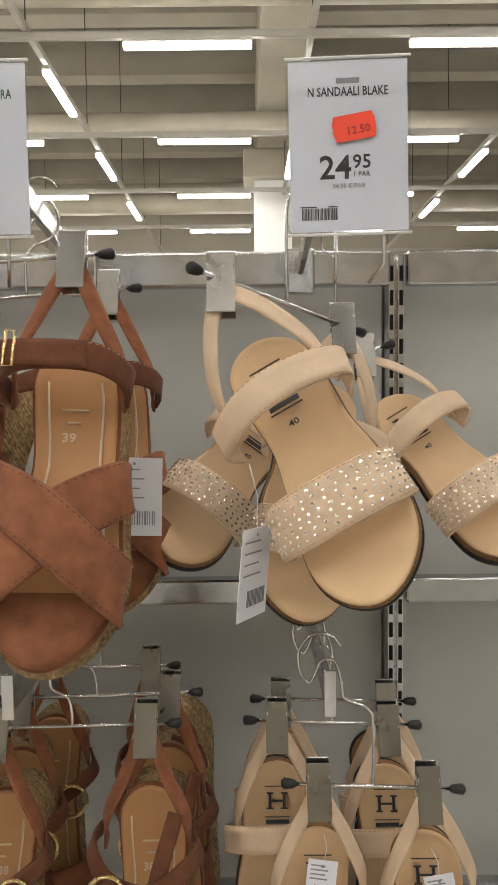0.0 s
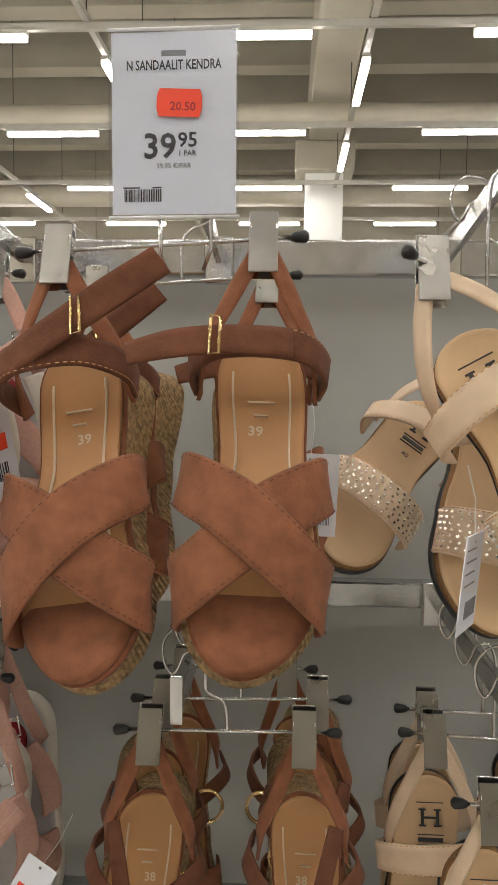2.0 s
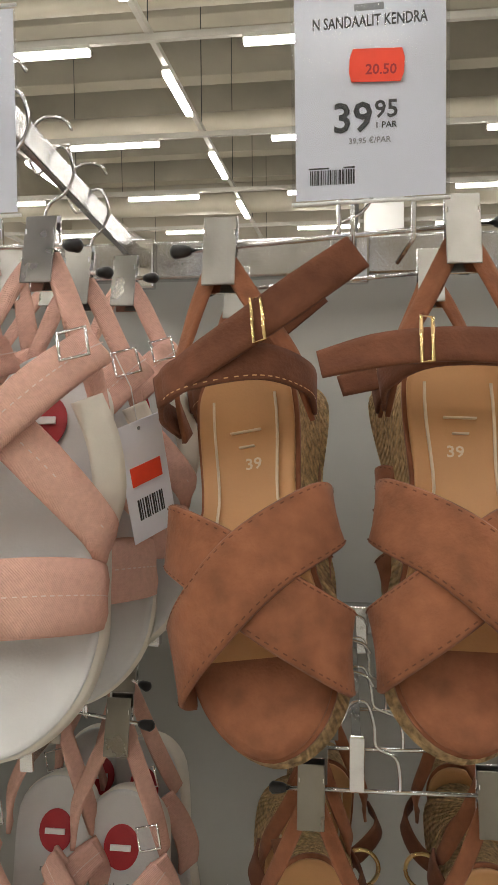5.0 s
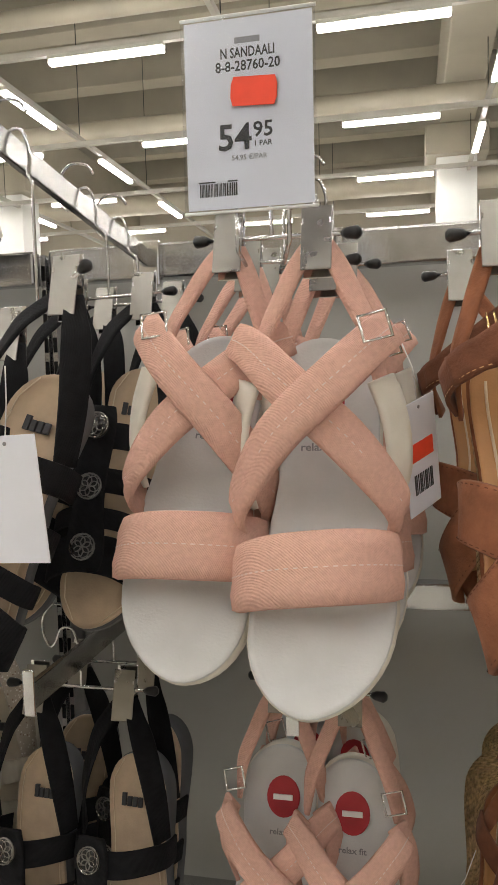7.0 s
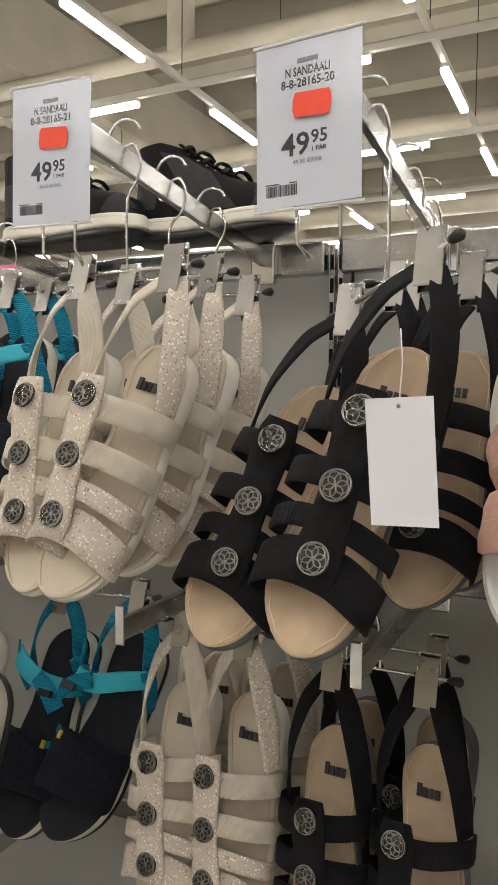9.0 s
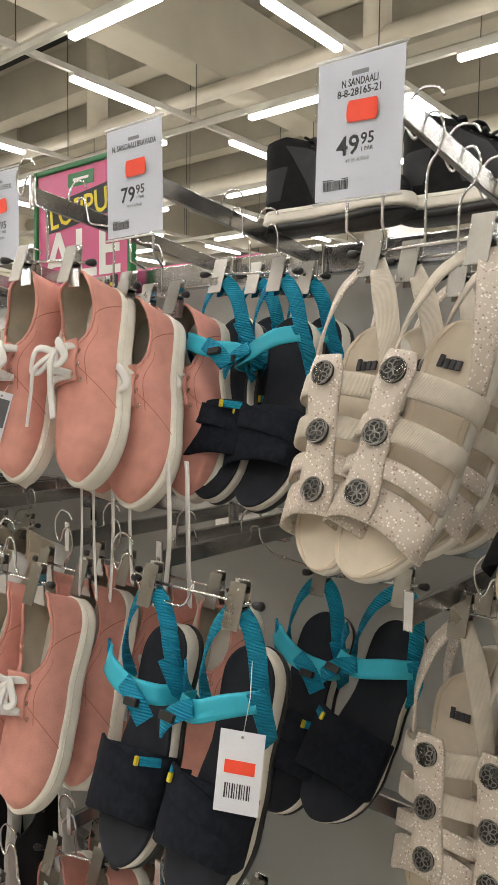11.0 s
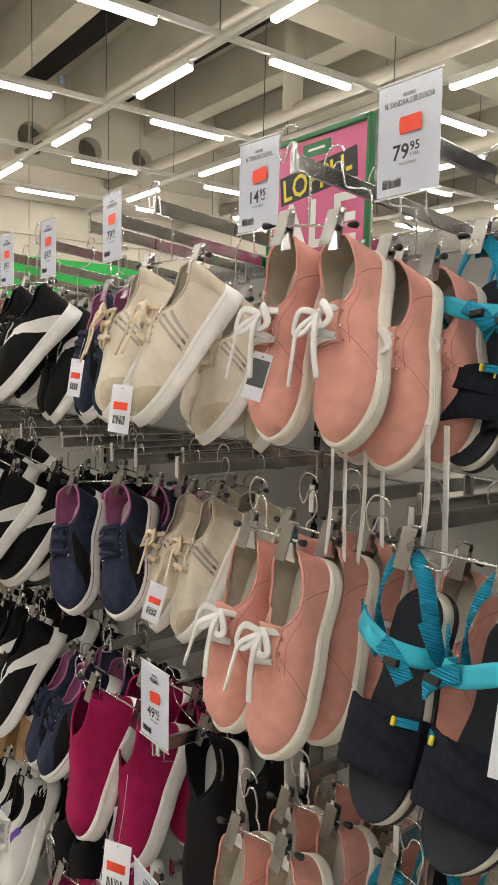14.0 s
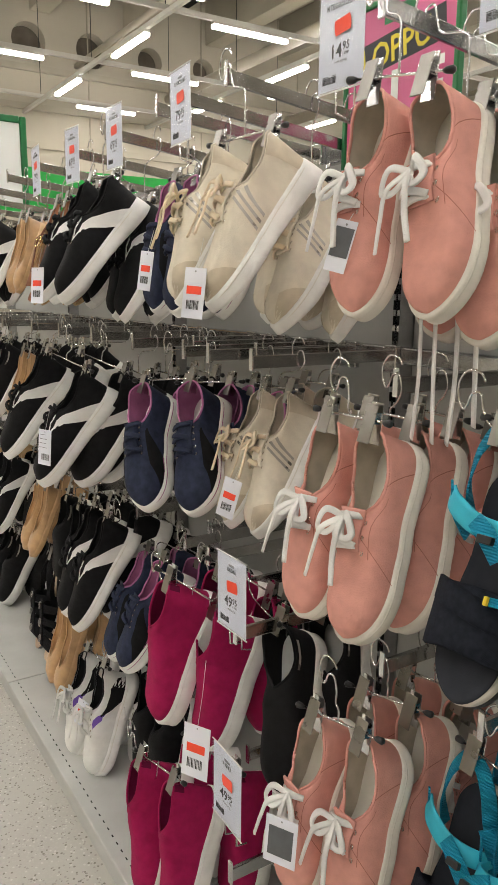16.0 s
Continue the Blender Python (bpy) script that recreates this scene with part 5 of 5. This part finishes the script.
# bottom row
pair("slip", [(-2.15, 0.58, 0.385), (-2.03, 0.60, 0.395)], [(-2.11, 0.47, 0.12), (-2.01, 0.49, 0.13)], -2.25, A[3], 1, 0.13, face=(-0.15, -1, 0))
pair("slip_black", [(-2.56, 0.76, 0.36), (-2.46, 0.76, 0.36)], [(-2.52, 0.66, 0.12), (-2.42, 0.66, 0.12)], -2.66, A[3], 1, 0.1)
pair("white", [(-2.80, 0.66, 0.335), (-2.66, 0.66, 0.35)], [(-2.75, 0.54, 0.115), (-2.62, 0.55, 0.12)], -2.66, A[3], 1, 0.11)
pair("flat", [(-3.15, 0.68, 0.37), (-3.06, 0.68, 0.37)], [(-3.12, 0.58, 0.15), (-3.03, 0.58, 0.15)], -2.97, A[3], 1, 0.1)
pair("black", [(-3.42, 0.7, 0.40), (-3.3, 0.7, 0.40)], [(-3.4, 0.62, 0.16), (-3.28, 0.62, 0.16)], -3.28, A[3])

for x, kinds in ((-3.95, ("puma", "slip_black", "puma", "slip_black")), (-4.27, ("cream", "puma", "flat", "black")), (-4.6, ("flat", "navy", "slip_black", "flat")), (-4.95, ("puma", "flat", "puma", "slip_black"))):
    for kind, z in zip(kinds, A):
        arm(x, z, 0.68)
        top = z - (0.12 if z > 0.5 else 0.05)
        pair(kind, [(x - 0.06, 0.75, top), (x + 0.06, 0.75, top)], [(x - 0.06, 0.62, top - 0.22), (x + 0.06, 0.62, top - 0.22)], x, z, 1, 0.11)
# looser pairs that fill the arms between the columns
for kind, x, z in (("puma", -2.5, A[1]), ("slip_black", -2.72, A[2]), ("navy", -2.2, A[1]), ("puma", -3.05, A[2]), ("slip_black", -2.42, A[2]), ("slip_black", -2.0, A[3]), ("tennis", -1.5, A[1]), ("tennis", -1.5, A[2]), ("slip_black", -3.0, A[3]), ("wedge_low", -1.92, A[3])):
    arm(x, z, 0.8)
    top = z - (0.11 if z > 0.5 else 0.05)
    pair(kind, [(x - 0.06, 0.90, top), (x + 0.06, 0.90, top)], [(x - 0.06, 0.80, top - 0.23), (x + 0.06, 0.80, top - 0.23)], x, z, 0)


# ---- price signs ----
def price_sign(x, z, big, cents, line, unit, second="", was="", turn=0.0, y=0.628):
    s = new("price_sign")
    s.matrix_basis = pose(x, y, z + 0.002, 0, rng.uniform(-1.2, 1.2), turn + rng.uniform(-4, 4)) @ Matrix.Diagonal((0.955, 1, 0.955, 1))
    tagged(s, "white paper price card with red sticker in clear pocket", "price sign", "price signs on the arms")
    part("card", slab(-0.051, 0.051, 0.0, 0.0006, -0.072, 0.072), M_PAPER, s, "", False)
    po = part("pocket", slab(-0.0535, 0.0535, -0.0016, -0.0010, -0.0745, 0.0745), M_POCKET, s, "clear plastic pocket", False)
    po.visible_shadow = False
    for e in (0.0745, -0.0745):
        part("pocket_edge", tube(bmesh.new(), [(-0.054, -0.0002, e), (0.054, -0.0002, e)], 0.0013, 6), M_WHITE, s, "folded plastic edge")
    bm = bmesh.new()
    tube(bm, [(-0.012, 0.003, -0.07), (-0.012, 0.004, z * 0 - 0.105), (-0.012, 0.03, -0.112)], 0.0018, 6)
    tube(bm, [(0.03, 0.003, 0.03), (0.03, 0.004, -0.10), (0.02, 0.03, -0.112)], 0.0018, 6)
    part("wire_holder", bm, M_CHROME, s, "bent chrome wire holder")
    f = -0.0003
    part("maker_line", slab(-0.010, 0.010, f, 0.0, 0.053, 0.0575), M_GREYINK, s, "thin grey printed line", False)
    lettering("product_line", line, 0.0108, M_INK, s, pose(0, f, 0.0425), "bold black printed words", 0.0043 * len(line))
    if second:
        lettering("product_line", second, 0.0108, M_INK, s, pose(0, f, 0.0325), "bold black printed words", 0.0043 * len(second))
    t = lettering("price", big, 0.028, M_INK, s, pose(-0.0115, f, -0.027), "large bold price figures")
    lettering("cents", cents, 0.0165, M_INK, s, pose(0.0115, f, -0.0185), "small raised price figures")
    lettering("unit", "1 PAR", 0.0058, M_INK, s, pose(0.011, f, -0.0255), "")
    lettering("unit_price", unit, 0.0055, M_GREYINK, s, pose(0, f, -0.0352), "")
    bm = bmesh.new()
    q = 0
    r = random.Random(7)
    while q < 0.031:
        w = r.choice((0.0005, 0.0008, 0.0012))
        box(bm, -0.041 + q, -0.041 + q + w, f, 0.0, -0.062, -0.052)
        q += w + r.choice((0.0005, 0.0008))
    box(bm, -0.042, -0.028, f, 0.0, -0.0512, -0.0502)
    box(bm, -0.018, -0.010, f, 0.0, -0.0512, -0.0502)
    part("barcode", bm, M_INK, s, "small printed barcode", False)
    m = pose(0.005, -0.0022, 0.0155, 0, rng.uniform(-9, 3), 0)
    bm = bmesh.new()
    pts = [(-0.0165, 0.011), (0.0165, 0.011), (0.0185, 0.005), (0.0185, -0.005), (0.0165, -0.011), (-0.0165, -0.011), (-0.0185, -0.005), (-0.0185, 0.005)]
    fr = [bm.verts.new(m @ Vector((a, -0.0002, b))) for a, b in pts]
    bk = [bm.verts.new(m @ Vector((a, 0.0002, b))) for a, b in pts]
    bm.faces.new(fr), bm.faces.new(bk[::-1])
    for k in range(8):
        bm.faces.new((fr[k], bk[k], bk[(k + 1) % 8], fr[(k + 1) % 8]))
    part("discount_sticker", bm, M_RED, s, "fluorescent red discount sticker", False)
    if was:
        lettering("sticker_price", was, 0.0095, M_REDOVAL, s, m @ pose(0.003, -0.0004, -0.006), "stamped figures")
    return s


SZ = 1.80
price_sign(0.084, SZ, "24", "95", "N SANDAALI BLAKE", "24,95 €/PAR", "", "12.50")
price_sign(-0.229, SZ, "39", "95", "N SANDAALIT KENDRA", "39,95 €/PAR", "", "20.50")
price_sign(-0.521, SZ, "54", "95", "N SANDAALI", "54,95 €/PAR", "8-8-28760-20", "", 0)
price_sign(-0.795, SZ, "49", "95", "N SANDAALI", "49,95 €/PAR", "8-8-28165-20")
price_sign(-1.074, SZ + 0.01, "49", "95", "N SANDAALI", "49,95 €/PAR", "8-8-28165-21")
price_sign(-1.405, SZ + 0.012, "79", "95", "N. SANDAALI BRAVADA", "79,95 €/PAR")
price_sign(-1.713, SZ + 0.006, "14", "95", "N TENNARI CHERYL", "14,95 €/PAR")
price_sign(-2.227, SZ + 0.01, "79", "95", "N JUOKSUKENKÄ", "79,95 €/PAR")
price_sign(-2.58, SZ + 0.005, "69", "95", "N JUOKSUKENKÄ", "69,95 €/PAR")
price_sign(-2.884, SZ + 0.005, "69", "95", "N JUOKSUKENKÄ", "69,95 €/PAR")
price_sign(-3.224, SZ + 0.005, "79", "95", "N JUOKSUKENKÄ", "79,95 €/PAR")
price_sign(-1.868, 0.911, "49", "95", "N KENKÄ", "49,95 €/PAR", y=0.54)
arm(-1.868, A[2], 0.55)
price_sign(-1.78, 0.595, "49", "95", "N KENKÄ", "49,95 €/PAR", y=0.48)
arm(-1.78, A[3], 0.49)


# ---- hanging tags ----
def swing_tag(p, w, h, rx=0, ry=0, rz=0, red=True, label="white card swing tag on a thin string", up=0.05):
    t = new("swing_tag")
    t.matrix_basis = pose(*p, rx, ry, rz)
    tagged(t, label, "tag", "swing tags on the shoes")
    part("card", slab(-w / 2, w / 2, -0.0005, 0.0005, -h, 0, 0.0003), M_PAPER, t, "", False)
    part("hole", tube(bmesh.new(), [(0, -0.0007, -0.006), (0, 0.0007, -0.006)], 0.0016, 10), M_GREYINK, t)
    part("string", tube(bmesh.new(), [(0, 0, -0.006), (0.003, 0.004, up * 0.5), (0, 0.012, up)], 0.0005, 4), M_LACE, t, "thin white string")
    if red:
        part("price_sticker", slab(-w * 0.34, w * 0.34, -0.0012, -0.0006, -h * 0.52, -h * 0.36), M_RED, t, "fluorescent red sticker", False)
        bm = bmesh.new()
        for k in range(11):
            box(bm, -w * 0.3 + k * w * 0.055, -w * 0.3 + k * w * 0.055 + w * (0.02 if k % 3 else 0.035), -0.0011, -0.0006, -h * 0.82, -h * 0.64)
        part("barcode", bm, M_INK, t, "printed barcode", False)
    return t


def barcoded(p, w, h, rx=0, ry=0, rz=0, up=0.05):
    t = swing_tag(p, w, h, rx, ry, rz, False, "white paper tag with a printed barcode", up)
    bm = bmesh.new()
    for k in range(14):
        box(bm, -w * 0.22 + k * w * 0.045, -w * 0.22 + k * w * 0.045 + w * (0.016 if k % 3 else 0.03), -0.0011, -0.0006, -h * 0.86, -h * 0.68)
    for k in range(4):
        box(bm, -w * 0.4, w * (0.1 + 0.08 * (k % 2)), -0.0011, -0.0006, -h * (0.14 + 0.12 * k) - 0.0012, -h * (0.14 + 0.12 * k))
    part("print", bm, M_GREYINK, t, "printed lines and barcode", False)
    return t


barcoded((-0.115, 0.74, 1.537), 0.056, 0.08, 4, 2, 3)
barcoded((0.006, 0.60, 1.491), 0.05, 0.075, 4, 3, 62)
barcoded((0.07, 0.72, 1.13), 0.03, 0.035, -10, 8, 0, 0.02)
barcoded((0.183, 0.71, 1.12), 0.03, 0.03, -10, -10, 0, 0.02)
swing_tag((-0.693, 0.555, 1.568), 0.052, 0.095, 3, -3, -6, False, "blank white card swing tag", 0.05)
swing_tag((-0.40, 0.665, 1.585), 0.045, 0.095, 6, -16, 55)
swing_tag((-1.149, 0.55, 1.195), 0.048, 0.085, -6, 4, 28, up=0.07)
swing_tag((-1.93, 0.505, 1.485), 0.045, 0.085, -5, 4, 25)
swing_tag((-2.07, 0.665, 1.065), 0.042, 0.085, -5, 14, 28)
swing_tag((-1.887, 0.48, 0.661), 0.058, 0.10, -8, 0, 28, up=0.12)
swing_tag((-2.335, 0.60, 1.53), 0.04, 0.085, -5, 6, 20)
swing_tag((-3.28, 0.63, 0.96), 0.06, 0.09, -5, 0, 20)
swing_tag((-3.68, 0.64, 0.93), 0.06, 0.09, -5, 0, 20)
swing_tag((-2.72, 0.47, 1.50), 0.05, 0.09, -5, 0, 20)
barcoded((-2.62, 0.44, 1.10), 0.05, 0.09, -5, 0, 20)
swing_tag((-2.70, 0.54, 0.28), 0.045, 0.075, -12, 6, 20)
swing_tag((-0.375, 0.74, 1.12), 0.035, 0.08, -10, 28, -10)
t = swing_tag((-1.611, 0.48, 0.653), 0.055, 0.075, -8, 0, 28, False, "white tag with a dark square print", 0.04)
part("dark_print", slab(-0.021, 0.021, -0.0012, -0.0006, -0.062, -0.016), M_GREYS, t, "dark square print", False)
t = swing_tag((-1.60, 0.56, 1.542), 0.03, 0.07, -6, 14, 35, False, "white tag with a dark square print", 0.02)
part("dark_print", slab(-0.013, 0.013, -0.0012, -0.0006, -0.05, -0.01), M_GREYS, t, "dark square print", False)

# ---- loose white laces hanging below the tennis shoes ----
for i, (x, y, z, l) in enumerate(((-1.558, 0.66, 1.43, 0.19), (-1.53, 0.66, 1.43, 0.19), (-1.50, 0.67, 1.43, 0.19), (-1.475, 0.68, 1.43, 0.16), (-1.395, 0.68, 1.42, 0.15), (-1.379, 0.70, 1.42, 0.17))):
    pts = [(x, -z - 0.03, -y, 0.018), (x + 0.002, -z, -y, 0.018), (x + 0.008, -z + l * 0.5, -y + 0.004, 0.018), (x - 0.004 + 0.012 * (i % 2), -z + l, -y, 0.018)]
    tagged(link("shoe_lace", strap(pts, 0.0022, 0.2, core=-3.0), M_LACE), "loose white shoelace hanging down from a shoe", "shoelace", "hanging laces")

# ---- hiking shoes lying across the arms ----
upright = Matrix(((0, 0, -1), (1, 0, 0), (0, -1, 0))).to_4x4()
for x, y in ((-1.235, 1.03), (-1.46, 0.98)):
    stand("hike", 1, Matrix.Translation((x, y, 1.803 + 0.0245)) @ upright)


# ---- the sale poster ----
po = new("sale_poster")
po.matrix_basis = pose(-2.06, 1.055, 1.795) @ Matrix.Diagonal((0.925, 1, 0.925, 1))
tagged(po, "magenta sale poster in a green plastic frame on the rail", "poster")
W2, H2 = 0.176, 0.272
part("sheet", slab(-W2, W2, 0, 0.002, -H2, H2), M_PINKP, po, "", False)
for nm, b in (("frame_side", (-W2 - 0.012, -W2 + 0.002)), ("frame_side", (W2 - 0.002, W2 + 0.012))):
    part(nm, slab(b[0], b[1], -0.006, 0.012, -H2 - 0.012, H2 + 0.012, 0.003), M_GREENF, po, "green frame bar", False)
for z in (-H2 - 0.012, H2 - 0.002):
    part("frame_bar", slab(-W2 + 0.0025, W2 - 0.0025, -0.006, 0.012, z, z + 0.014, 0.003), M_GREENF, po, "green frame bar", False)
part("maker_patch", slab(-0.05, 0.05, -0.001, 0.001, 0.225, 0.258), M_GREENF, po, "plain green mark", False)
bm = bmesh.new()
box(bm, -0.03, 0.03, -0.0016, 0.0, 0.239, 0.245)
part("maker_mark", bm, M_WHITE, po, "", False)
part("text_bar", slab(-0.14, 0.14, -0.001, 0.001, -0.036, 0.036), M_INK, po, "tilted black bar", False).matrix_basis = pose(0.004, 0, 0.172, 0, -6, 0)
lettering("word", "LOPPU-", 0.078, M_YEL, po, pose(0.004, -0.0018, 0.144, 0, -6, 0), "yellow word", 0.25)
lettering("word", "ALE", 0.165, M_WHITE, po, pose(0, -0.0012, 0.006), "large bold white word", 0.30)
part("text_bar", slab(-0.14, 0.14, -0.001, 0.001, -0.036, 0.036), M_INK, po, "tilted black bar", False).matrix_basis = pose(0.0, 0, -0.05, 0, -6, 0)
lettering("word", "RYSÄYS", 0.066, M_YEL, po, pose(0, -0.0018, -0.075, 0, -6, 0), "yellow word", 0.25)

# a plain pink and white banner far behind the rack
bn = link("far_banner", slab(-5.4, -3.9, 4.0, 4.03, 2.27, 2.47), M_PINKP, False)
tagged(bn, "pink sale banner with pale letters far behind", "banner")
for i in range(4):
    lettering("word", "ALE", 0.17, M_WHITE, bn, pose(-5.2 + 0.36 * i, 3.998, 2.31), "")
part("post", slab(-4.62, -4.58, 4.0, 4.03, 0, 2.269), M_STEEL, bn, "", False)
